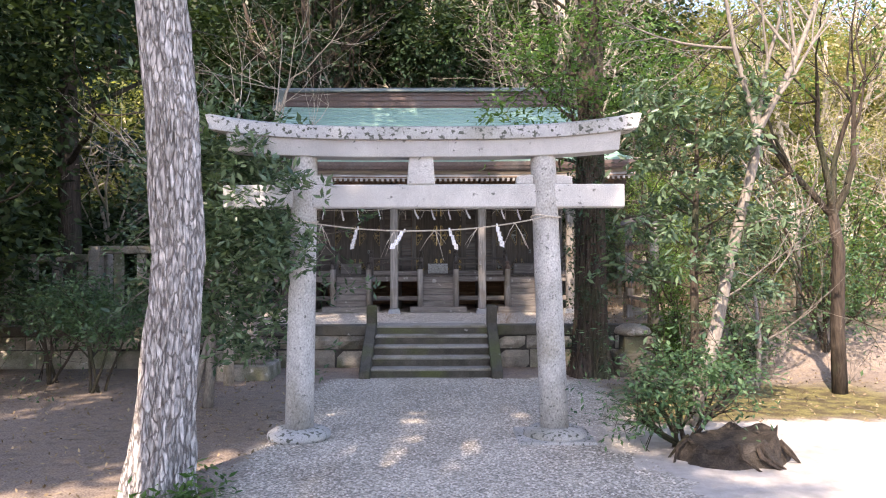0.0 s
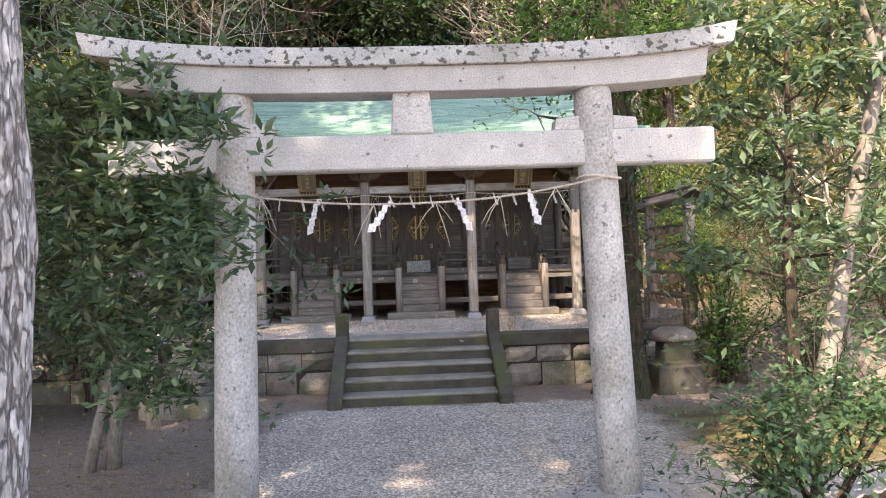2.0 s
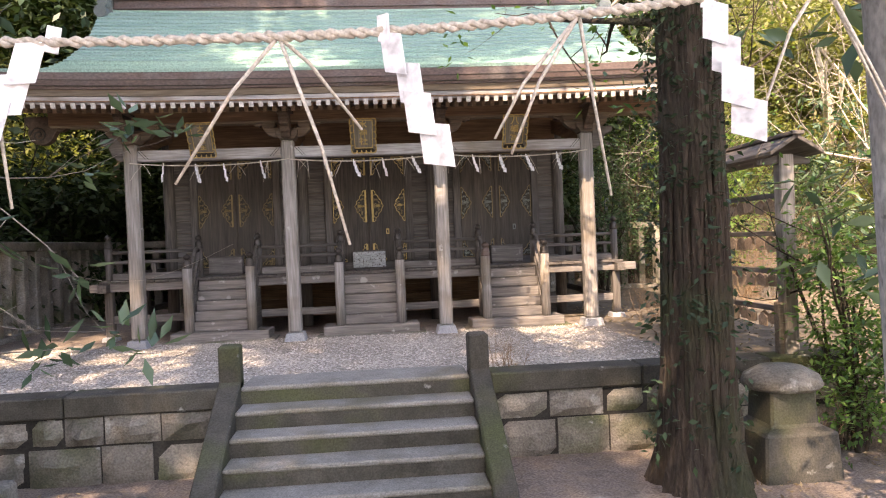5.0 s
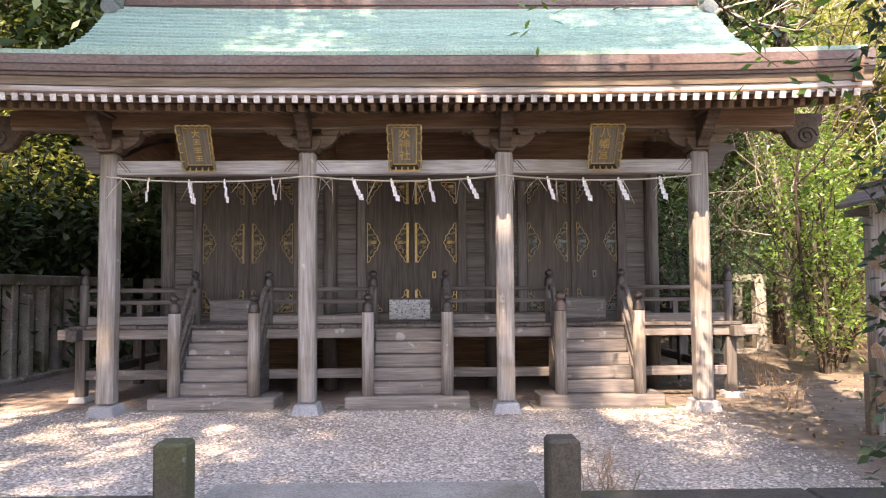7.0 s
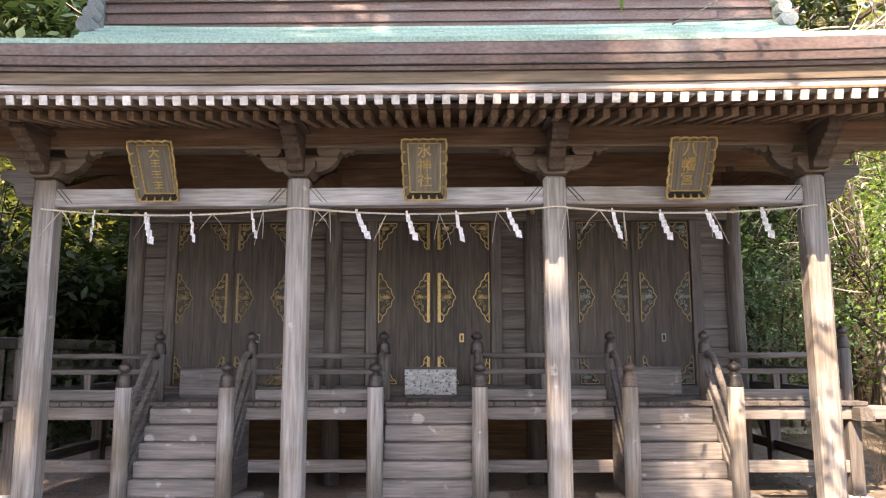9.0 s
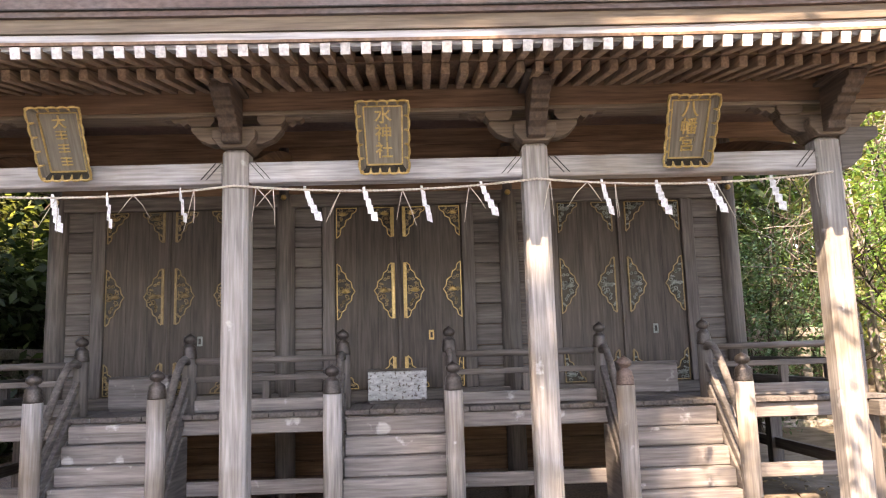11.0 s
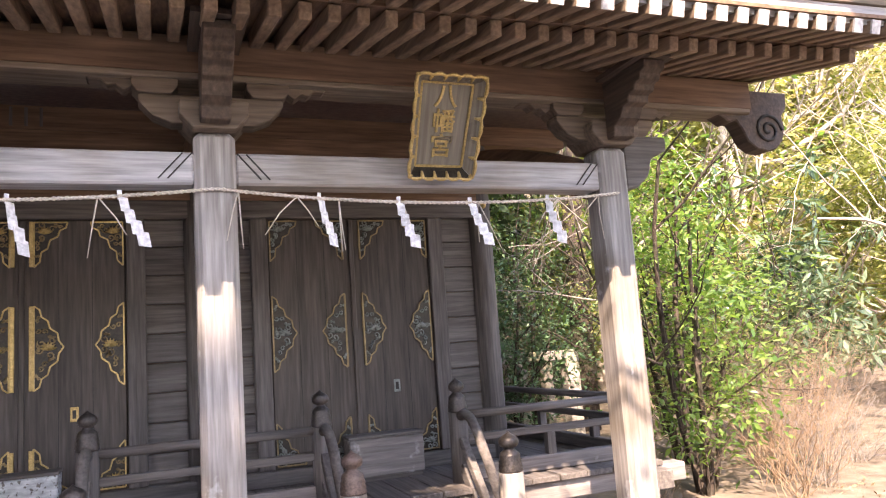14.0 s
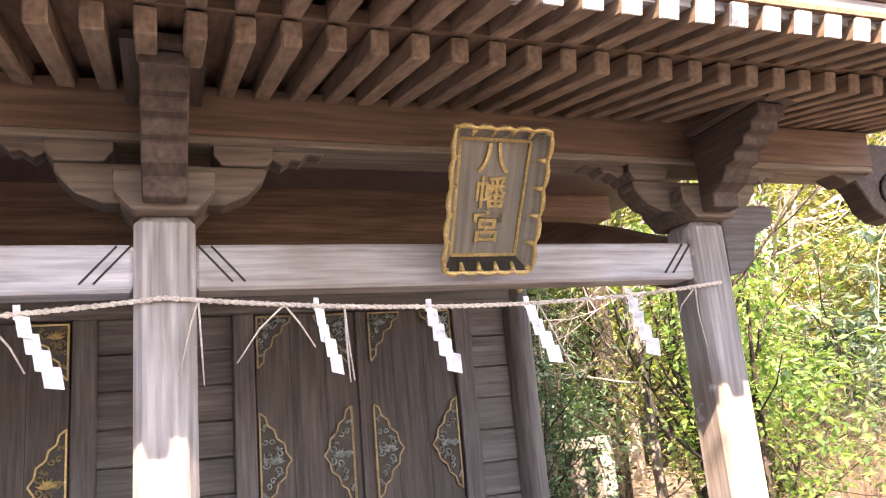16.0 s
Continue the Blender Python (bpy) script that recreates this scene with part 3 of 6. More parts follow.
def rough_block(x0, x1, y0, y1, z0, z1, g, amp=0.02):
    """A hewn block with a bulging, uneven front (towards -y)."""
    m = Mesh()
    nx, nz = 4, 3
    pts = []
    for k in range(nz + 1):
        for i in range(nx + 1):
            edge = (i in (0, nx)) + (k in (0, nz))
            b = 0.018 if edge else -abs(g.normal()) * amp - 0.008
            pts.append((x0 + (x1 - x0) * i / nx, y0 + b, z0 + (z1 - z0) * k / nz))
    nf = len(pts)
    faces = [(k * (nx + 1) + i, k * (nx + 1) + i + 1, (k + 1) * (nx + 1) + i + 1, (k + 1) * (nx + 1) + i) for k in range(nz) for i in range(nx)]
    m.add(pts, faces)
    m.add([(x0, y0 + 0.018, z0), (x1, y0 + 0.018, z0), (x1, y0 + 0.018, z1), (x0, y0 + 0.018, z1), (x0, y1, z0), (x1, y1, z0), (x1, y1, z1), (x0, y1, z1)],
          [(0, 4, 5, 1), (1, 5, 6, 2), (2, 6, 7, 3), (3, 7, 4, 0)])
    return m


def cap_run(x0, x1):
    x = x0
    while x < x1 - 0.05:
        w = min(g.uniform(0.75, 1.15), x1 - x)
        if x1 - x - w < 0.3:
            w = x1 - x
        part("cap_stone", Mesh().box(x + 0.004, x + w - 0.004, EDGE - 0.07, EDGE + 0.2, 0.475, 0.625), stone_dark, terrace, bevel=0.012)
        x += w


cap_run(-8.6, ST_L)
cap_run(ST_R, 3.36)
for x_from, x_to in ((-8.6, ST_L), (ST_R, 3.3)):
    for z0, z1, lo, hi in ((-0.06, 0.265, 0.34, 0.75), (0.275, 0.472, 0.22, 0.5)):
        x = x_from
        while x < x_to - 0.04:
            w = min(g.uniform(lo, hi), x_to - x)
            if x_to - x - w < 0.15:
                w = x_to - x
            part("wall_stone", rough_block(x + 0.006, x + w - 0.006, EDGE - 0.05 + g.uniform(-0.012, 0.012), EDGE, z0, z1 - g.uniform(0, 0.01), g), stone_wall, terrace)
            x += w

stairs = thing("stone_stairs", (-0.37, 9.9, 0), "five worn stone steps, dark risers under paler treads, between sloping stone cheeks", "stairs")
STEP_Y0, RUN, RISE = 9.9, 0.235, 0.124
for i in range(5):
    y0 = STEP_Y0 + RUN * i
    z1 = RISE * (i + 1)
    # dark riser under a paler slab, so shade and lit top are coloured in
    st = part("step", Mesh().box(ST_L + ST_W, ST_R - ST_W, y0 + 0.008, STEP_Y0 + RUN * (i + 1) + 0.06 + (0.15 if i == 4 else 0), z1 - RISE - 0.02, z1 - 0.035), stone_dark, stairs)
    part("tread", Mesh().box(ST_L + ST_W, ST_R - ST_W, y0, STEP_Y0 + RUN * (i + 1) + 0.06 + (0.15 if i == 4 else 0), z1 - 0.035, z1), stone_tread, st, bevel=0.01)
for x0 in (ST_L, ST_R - ST_W):
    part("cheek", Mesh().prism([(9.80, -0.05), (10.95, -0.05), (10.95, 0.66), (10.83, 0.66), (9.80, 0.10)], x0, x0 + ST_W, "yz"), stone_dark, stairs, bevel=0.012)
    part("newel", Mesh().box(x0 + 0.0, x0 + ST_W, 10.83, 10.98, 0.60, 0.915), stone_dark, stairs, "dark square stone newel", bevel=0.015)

# ---- torii ----
TY = 6.62
torii = thing("stone_torii", (-0.377, TY, 0), "pale granite torii gate with black lichen along its top beam", "torii gate")
for bx, tx in ((-1.51, -1.455), (0.795, 0.70)):
    pr = [(0.128, 0.07), (0.126, 0.6), (0.122, 1.2), (0.118, 1.8), (0.115, 2.4), (0.112, 2.50), (0.104, 2.535), (0.085, 2.548)]
    m = Mesh()
    pts = [(bx + (tx - bx) * z / 2.5, TY, z) for r, z in pr]
    m.tube(pts, [r for r, z in pr], 40)
    part("pillar", m, stone_pillar, torii)
    m = Mesh().lathe([(0.275, 0.0), (0.285, 0.03), (0.275, 0.06), (0.23, 0.085), (0.15, 0.10)], 36, (bx, TY, 0))
    part("pillar_base", m, stone_lichen, torii)
part("base_slab", Mesh().box(0.44, 1.12, TY - 0.32, TY + 0.3, -0.05, 0.025), stone_lichen, torii, bevel=0.012)
CXT = -0.377
part("tie_beam", Mesh().box(CXT - 1.80, CXT + 1.80, TY - 0.075, TY + 0.075, 2.065, 2.275), stone, torii, bevel=0.012)
for px, s in ((-1.46, -1), (-1.46, 1), (0.705, -1), (0.705, 1)):
    a = px + s * 0.10
    b = px + s * 0.245
    part("wedge", Mesh().prism([(a, 2.274), (b + s * 0.01, 2.274), (b, 2.345), (a, 2.36)], TY - 0.06, TY + 0.06), stone, torii, bevel=0.006)
part("strut", Mesh().prism([(-0.53, 2.272), (-0.275, 2.272), (-0.295, 2.53), (-0.51, 2.53)], TY - 0.085, TY + 0.085), stone, torii, bevel=0.01)


def bowed(half, z_mid, rise, depth, h, over=0.0, taper=0.0, n=24):
    """A beam whose ends sweep up, with a cut end."""
    pts_b, pts_t = [], []
    for i in range(n + 1):
        u = -1 + 2 * i / n
        zb = z_mid + rise * abs(u) ** 3.2
        pts_b.append((CXT + u * half, zb))
        pts_t.append((CXT + u * (half + over), zb + h + 0.02 * abs(u) ** 3))
    m = Mesh()
    for (x0, z0), (x1, z1), (a0, b0), (a1, b1) in zip(pts_b, pts_b[1:], pts_t, pts_t[1:]):
        for ya, yb in ((-depth, -depth + taper), (depth, depth - taper)):
            m.add([(x0, TY + ya, z0), (x1, TY + ya, z1), (a1, TY + yb, b1), (a0, TY + yb, b0)], [(0, 1, 2, 3)])
        m.add([(x0, TY - depth, z0), (x1, TY - depth, z1), (x1, TY + depth, z1), (x0, TY + depth, z0)], [(0, 1, 2, 3)])
        m.add([(a0, TY - depth + taper, b0), (a1, TY - depth + taper, b1), (a1, TY, b1 + taper), (a0, TY, b0 + taper)], [(0, 1, 2, 3)])
        m.add([(a0, TY + depth - taper, b0), (a1, TY + depth - taper, b1), (a1, TY, b1 + taper), (a0, TY, b0 + taper)], [(0, 1, 2, 3)])
    for (x0, z0), (a0, b0) in ((pts_b[0], pts_t[0]), (pts_b[-1], pts_t[-1])):
        m.add([(x0, TY - depth, z0), (x0, TY + depth, z0), (a0, TY + depth - taper, b0), (a0, TY, b0 + taper), (a0, TY - depth + taper, b0)], [(0, 1, 2, 3, 4)])
    return m


part("lintel", bowed(1.74, 2.515, 0.06, 0.12, 0.15, 0.02), stone, torii, bevel=0.005)
part("top_beam", bowed(1.90, 2.665, 0.10, 0.155, 0.115, 0.045, 0.03), stone_lichen, torii, "top beam spotted with black lichen", bevel=0.005)


# ---- sacred ropes ----
def rope_mesh(pts, r, twist=26.0):
    """Two twisted strands."""
    m = Mesh()
    pts = [Vector(p) for p in pts]
    fine = []
    for a, b in zip(pts, pts[1:]):
        k = max(2, int((b - a).length / 0.012))
        fine += [a.lerp(b, i / k) for i in range(k)]
    fine.append(pts[-1])
    for ph in (0, math.pi):
        s, line = 0.0, []
        for i, p in enumerate(fine):
            if i:
                s += (p - fine[i - 1]).length
            a = s * 2 * math.pi * twist + ph
            line.append(p + Vector((0, math.cos(a), math.sin(a))) * r * 0.55)
        m.tube(line, r * 0.62, 6, caps=True)
    return m


def sag(a, b, drop, n=24):
    a, b = Vector(a), Vector(b)
    return [a.lerp(b, i / n) - Vector((0, 0, 4 * drop * (i / n) * (1 - i / n))) for i in range(n + 1)]


def shide_mesh(h, w, g):
    """A zigzag streamer of folded white paper: slanting leaves, each hung from the corner of the last."""
    m = Mesh()
    n, t = 4, 0.0012
    x, z, sl = 0.0, 0.0, w * 0.42
    side = 1 if g.uniform() < 0.75 else -1
    fan = g.uniform(-0.1, 0.25)
    for i in range(n):
        wi = w * (0.8 + 0.1 * i)
        hh = h / n * 1.28
        y = (i % 2) * 0.006 + i * 0.004 * fan
        m.prism([(side * x, z), (side * (x + wi), z - sl * 0.55), (side * (x + wi + 0.1 * hh), z - sl * 0.55 - hh), (side * (x + 0.1 * hh), z - hh)], y - t, y + t)
        x += wi * (0.42 + 0.12 * g.uniform(-1, 1))
        z -= h / n
    m.box(-0.002, w * 0.35, -0.002, 0.002, -0.012, 0.02)
    return m


def straw_mesh(h, g, k=3):
    m = Mesh()
    for i in range(k):
        a = g.uniform(-0.9, 1.0)
        l = h * g.uniform(0.65, 1.15)
        kink = g.uniform(0.3, 0.6)
        p = [(0, 0, 0), (math.sin(a) * l * kink, 0.01, -math.cos(a) * l * kink), (math.sin(a) * l * (kink + 0.75 * (1 - kink)), 0.0, -math.cos(a) * l * kink - l * (1 - kink) * (0.35 + 0.65 * math.cos(a)))]
        m.tube(p, [0.0028, 0.0025, 0.0018], 5)
    return m


g = np.random.default_rng(21)
RY = TY - 0.135
rope_t = thing("torii_rope", (-0.3, RY, 1.86), "thin twisted straw rope with paper streamers strung across the torii", "sacred rope")
ra, rm, rb = (-1.47, RY, 1.945), (-0.33, RY, 1.857), (0.735, RY, 1.985)
line = sag(ra, rm, 0.03, 12) + sag(rm, rb, 0.03, 12)[1:]
part("rope", rope_mesh(line, 0.007), rope_mat, rope_t)
for px, z in ((-1.468, 1.945), (0.722, 1.985)):
    ring = [(px + 0.13 * math.cos(a), TY + 0.13 * math.sin(a), z + 0.01 * math.sin(a * 2)) for a in (2 * math.pi * k / 24 for k in range(25))]
    part("rope_loop", Mesh().tube(ring, 0.008, 6), rope_mat, rope_t)


def on_line(x):
    for p, q in zip(line, line[1:]):
        if p.x <= x <= q.x:
            return p.lerp(q, (x - p.x) / (q.x - p.x))
    return line[-1]


for x in (-0.965, -0.555, -0.155, 0.265):
    p = on_line(x)
    ob = part("paper_streamer", shide_mesh(0.16, 0.04, g), paper, rope_t, "white zigzag paper", world=False)
    ob.location = p - rope_t.location
    ob.rotation_euler = (0, radians(g.uniform(-14, 14)), radians(g.uniform(-40, 40)))
for x in (-1.29, -0.64, -0.28, 0.10, 0.43):
    p = on_line(x)
    ob = part("straw_tail", straw_mesh(0.24, g), rope_mat, rope_t, world=False)
    ob.location = p - rope_t.location

# ---- shrine ----
CX, SP = -0.285, 1.625
POSTS = [CX + SP * k for k in (-1.5, -0.5, 0.5, 1.5)]
BAYS = [CX + 1.645 * k for k in (-1, 0, 1)]
PY, PW = 13.53, 0.14                 # line of the front posts, and their width
DY, DECK = 14.2, 1.29                # front and top of the veranda
WALL = 14.93                         # front of the hall
hall = thing("shrine_hall", (CX, WALL, PLAT), "weathered grey-brown wooden shrine with three doors under a copper roof", "shrine")

for x in POSTS:
    part("foot_stone", Mesh().prism([(x - 0.125, 0.55), (x + 0.125, 0.55), (x + 0.09, 0.682), (x - 0.09, 0.682)], PY - 0.125, PY + 0.125), foot_stone, hall, bevel=0.006)
    part("post", Mesh().box(x - PW / 2, x + PW / 2, PY - PW / 2, PY + PW / 2, 0.682, 2.74), post_wood, hall, "square post bleached and peeling", bevel=0.02)
for a, b in zip(POSTS, POSTS[1:]):
    m = Mesh().prism([(a + 0.07, 2.555), (b - 0.07, 2.555), (b - 0.07, 2.67), (a + 0.07, 2.67)], PY - 0.055, PY + 0.055)
    bm_ = part("tie_beam", m, beam_wood, hall, "pale weathered tie beam", bevel=0.008)
    for s, e in ((1, a + 0.07), (-1, b - 0.07)):          # carved slanting notch at each end, its groove shade drawn as dark bars
        for q in (0.0, 0.03):
            part("carved_line", Mesh().beam((e + s * (0.006 + q), PY - 0.056, 2.665), (e + s * (0.085 + q), PY - 0.056, 2.575), 0.004, 0.009, (0, 1, 0)), black_void, bm_)
for e, s in ((POSTS[0], -1), (POSTS[3], 1)):              # carved nose past the corner posts
    m = Mesh().prism([(e + s * 0.07, 2.56), (e + s * 0.13, 2.57), (e + s * 0.19, 2.62), (e + s * 0.215, 2.70), (e + s * 0.30, 2.74), (e + s * 0.30, 2.80), (e + s * 0.07, 2.80)], PY - 0.05, PY + 0.05)
    part("beam_nose", m, grey_x, hall, bevel=0.008)

# bracket sets on the posts
for x in POSTS:
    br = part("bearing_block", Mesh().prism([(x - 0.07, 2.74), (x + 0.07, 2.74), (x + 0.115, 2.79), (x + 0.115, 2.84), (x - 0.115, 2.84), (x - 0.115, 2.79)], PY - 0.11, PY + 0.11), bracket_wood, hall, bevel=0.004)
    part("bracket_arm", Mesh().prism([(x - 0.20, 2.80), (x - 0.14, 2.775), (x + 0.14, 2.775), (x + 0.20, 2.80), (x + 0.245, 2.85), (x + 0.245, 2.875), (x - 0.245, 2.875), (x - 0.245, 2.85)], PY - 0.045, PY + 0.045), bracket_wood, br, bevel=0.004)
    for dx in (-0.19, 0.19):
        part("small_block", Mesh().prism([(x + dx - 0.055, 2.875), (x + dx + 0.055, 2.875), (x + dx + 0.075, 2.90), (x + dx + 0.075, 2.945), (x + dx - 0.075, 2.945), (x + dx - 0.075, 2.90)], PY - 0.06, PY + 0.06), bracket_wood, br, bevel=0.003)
    for s in (-1, 1):                                     # cloud-carved wings
        o = [(0.26, 2.95), (0.265, 2.90), (0.29, 2.885), (0.315, 2.905), (0.34, 2.90), (0.36, 2.92), (0.40, 2.92), (0.42, 2.94), (0.46, 2.945), (0.485, 2.972), (0.26, 2.972)]
        m = Mesh().prism([(x + s * a, b) for a, b in o], PY - 0.035, PY + 0.035)
        spiral = [(x + s * (0.335 + 0.028 * (1 - k / 22) * math.cos(k * 0.5)), PY - 0.037, 2.945 + 0.022 * (1 - k / 22) * math.sin(k * 0.5)) for k in range(20)]
        w = part("cloud_carving", m, bracket_wood, br, bevel=0.003)
        # shade of the scroll's groove, drawn as a dark spiral on the face
        part("carved_line", Mesh().tube(spiral, 0.003, 4), black_void, hall)
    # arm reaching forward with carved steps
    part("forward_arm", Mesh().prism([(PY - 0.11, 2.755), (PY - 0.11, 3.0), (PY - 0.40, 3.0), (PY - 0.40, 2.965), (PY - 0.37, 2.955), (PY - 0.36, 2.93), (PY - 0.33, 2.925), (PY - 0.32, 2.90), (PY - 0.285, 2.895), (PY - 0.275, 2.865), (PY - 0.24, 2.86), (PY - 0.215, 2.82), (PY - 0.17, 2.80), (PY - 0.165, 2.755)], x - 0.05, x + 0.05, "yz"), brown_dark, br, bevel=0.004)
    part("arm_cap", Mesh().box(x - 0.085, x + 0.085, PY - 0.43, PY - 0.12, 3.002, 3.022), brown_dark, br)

EAVE_L, EAVE_R = CX - 3.46, CX + 3.46
part("eave_purlin", Mesh().box(EAVE_L + 0.22, EAVE_R - 0.22, PY - 0.07, PY + 0.07, 2.945, 3.085), brown_x, hall, bevel=0.006)
for s in (-1, 1):                                         # carved purlin ends
    e = CX + s * 3.22
    o = [(-0.16, 2.926), (-0.10, 2.89), (-0.06, 2.90), (-0.03, 2.86), (0.0, 2.80), (0.05, 2.765), (0.11, 2.755), (0.17, 2.77), (0.215, 2.815), (0.235, 2.875), (0.225, 2.935), (0.26, 2.975), (0.27, 3.05), (-0.16, 3.05)]
    # dark wood here carries the eave's shade in its colour
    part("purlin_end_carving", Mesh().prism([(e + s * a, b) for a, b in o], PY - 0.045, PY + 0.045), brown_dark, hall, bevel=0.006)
    sp_ = [(e + s * (0.125 + 0.085 * (1 - k / 26) * math.cos(k * 0.5)), PY - 0.048, 2.86 + 0.08 * (1 - k / 26) * math.sin(k * 0.5)) for k in range(24)]
    # dark spiral laid on the carving as its groove's shade
    part("carved_line", Mesh().tube(sp_, 0.008, 5), black_void, hall)
part("purlin_moulding", Mesh().box(EAVE_L + 0.24, EAVE_R - 0.24, PY - 0.078, PY + 0.078, 2.925, 2.947), tan_board, hall, bevel=0.004)
part("inner_purlin", Mesh().box(EAVE_L + 0.4, EAVE_R - 0.4, 14.86, 15.0, 3.15, 3.29), brown_x, hall)
for x in POSTS:                                           # bowed tie from each post back to the hall
    arc = [(PY + 0.06 + (14.9 - PY - 0.06) * k / 10, 2.62 + 0.40 * (k / 10) ** 1.3 + 0.08 * math.sin(math.pi * k / 10)) for k in range(11)]
    m = Mesh().prism([(y, z - 0.085) for y, z in arc] + [(y, z + 0.085) for y, z in reversed(arc)], x - 0.055, x + 0.055, "yz")
    part("rainbow_beam", m, brown_y, hall)
part("back_board", Mesh().box(CX - 2.45, CX + 2.45, 14.87, 14.90, 2.80, 3.16), brown_x, hall)

part("vent_plate", Mesh().box(-0.33, -0.18, 14.862, 14.872, 3.165, 3.26), black_void, hall, "small dark vent plate on the back board")
for dx in (0.0, 0.066, 0.132):
    part("vent_bar", Mesh().box(-0.328 + dx, -0.314 + dx, 14.855, 14.863, 3.165, 3.26), grey_z, hall)

# rafters in two tiers
R1a, R1b = (15.2, 3.44), (12.99, 2.985)                    # lower tier: inner end and tip
R2a, R2b = (13.35, 3.13), (12.74, 2.985)                   # flying tier
NR = 74


def lift(x):
    return 0.05 * (abs(x - CX) / 3.46) ** 3


low = Mesh().beam((0, R1a[0], R1a[1]), (0, R1b[0], R1b[1]), 0.042, 0.055).data("rafter", 0.004)
low.materials.append(rafter_wood)
fly = Mesh().beam((0, R2a[0], R2a[1]), (0, R2b[0], R2b[1]), 0.042, 0.05).data("flying_rafter", 0.004)
fly.materials.append(rafter_wood)
tip = Mesh().beam((0, R2b[0] + 0.004, R2b[1] + 0.001), (0, R2b[0] - 0.004, R2b[1] - 0.001), 0.0435, 0.0515).data("rafter_tip")
tip.materials.append(rafter_end)
for i in range(NR):
    x = EAVE_L + 0.12 + (EAVE_R - EAVE_L - 0.24) * i / (NR - 1)
    for nm, d_ in (("rafter", low), ("flying_rafter", fly)):
        ob = part(nm, d_, None, hall, world=False)
        ob.location = Vector((x, 0, lift(x))) - hall.location
        if nm == "flying_rafter":
            t_ = part("rafter_tip", tip, None, ob, "whitewashed end", world=False)


def long_strip(name, prof, mat, n=26, x0=EAVE_L, x1=EAVE_R):
    """A profile (y, z) drawn along the eaves, following their rise at the ends."""
    m = Mesh()
    k = len(prof)
    v = []
    for i in range(n + 1):
        x = x0 + (x1 - x0) * i / n
        v += [(x, y, z + lift(x)) for y, z in prof]
    f = [(i * k + j, (i + 1) * k + j, (i + 1) * k + (j + 1) % k, i * k + (j + 1) % k) for i in range(n) for j in range(k)]
    f += [tuple(range(k)), tuple(reversed(range(n * k, n * k + k)))]
    return part(name, m.add(v, f), mat, hall)


long_strip("rafter_batten", [(13.06, 3.035), (12.98, 3.018), (12.98, 3.05), (13.06, 3.07)], brown_x)
long_strip("eave_board", [(13.36, 3.165), (12.73, 3.016), (12.73, 3.03), (13.36, 3.18)], brown_y)
long_strip("soffit_board", [(15.25, 3.485), (13.0, 3.022), (13.0, 3.035), (15.25, 3.50)], brown_y)
long_strip("eave_batten", [(12.850, 3.018), (12.755, 3.0), (12.755, 3.075), (12.850, 3.085)], beam_wood)
long_strip("eave_fascia", [(12.850, 3.085), (12.740, 3.077), (12.725, 3.135), (12.850, 3.15)], tan_board)
long_strip("copper_edge", [(12.900, 3.137), (12.705, 3.137), (12.690, 3.21), (12.690, 3.285), (12.710, 3.30), (12.900, 3.33)], copper_brown)
for z in (3.16, 3.215):
    long_strip("copper_seam", [(12.710, z), (12.684, z), (12.684, z + 0.006), (12.710, z + 0.006)], black_void)

# copper roof: courses that follow a hollow curve up to the ridge
PROF = [(12.695, 3.292), (13.25, 3.405), (13.8, 3.565), (14.3, 3.77), (14.75, 4.02), (15.2, 4.31), (15.6, 4.60), (16.0, 4.93)]


def roof_at(u):
    u = u * (len(PROF) - 1)
    i = min(int(u), len(PROF) - 2)
    (a, b), (c, d) = PROF[i], PROF[i + 1]
    return a + (c - a) * (u - i), b + (d - b) * (u - i)


def half_width(u):
    return 3.40 + 0.15 * max(0.0, (u - 0.65) / 0.35)


NC = 28
for i in range(NC):
    (y0, z0), (y1, z1) = roof_at(i / NC), roof_at((i + 1) / NC)
    w0, w1 = half_width(i / NC), half_width((i + 1) / NC)
    m = Mesh()
    n = 12
    t = 0.03
    for k in range(n):
        ua, ub = -1 + 2 * k / n, -1 + 2 * (k + 1) / n
        la, lb = lift(CX + ua * 3.3), lift(CX + ub * 3.3)
        m.add([(CX + ua * w0, y0, z0 + la), (CX + ub * w0, y0, z0 + lb), (CX + ub * w0, y0 - 0.004, z0 + t + lb), (CX + ua * w0, y0 - 0.004, z0 + t + la),
               (CX + ub * w1, y1, z1 + t * 0.3 + lb), (CX + ua * w1, y1, z1 + t * 0.3 + la)], [(0, 1, 2, 3), (3, 2, 4, 5)])
    part("roof_course", m, copper_green, hall)
m = Mesh()
prof = [roof_at(i / 14) for i in range(15)]
both = prof + [(32.3 - y, z) for y, z in reversed(prof) if y > 14.2]
m.prism([(y, z - 0.015) for y, z in both] + [(17.2, 3.3), (13.3, 3.25)], CX - 3.3, CX + 3.3, "yz")
part("roof_body", m, copper_brown, hall)
m = Mesh()
for i in range(6, 14):
    (y0, z0), (y1, z1) = roof_at(i / 14), roof_at((i + 1) / 14)
    m.add([(CX - 3.3, 32.3 - y0, z0), (CX + 3.3, 32.3 - y0, z0), (CX + 3.3, 32.3 - y1, z1), (CX - 3.3, 32.3 - y1, z1)], [(0, 1, 2, 3)])
part("rear_roof", m, copper_green, hall)
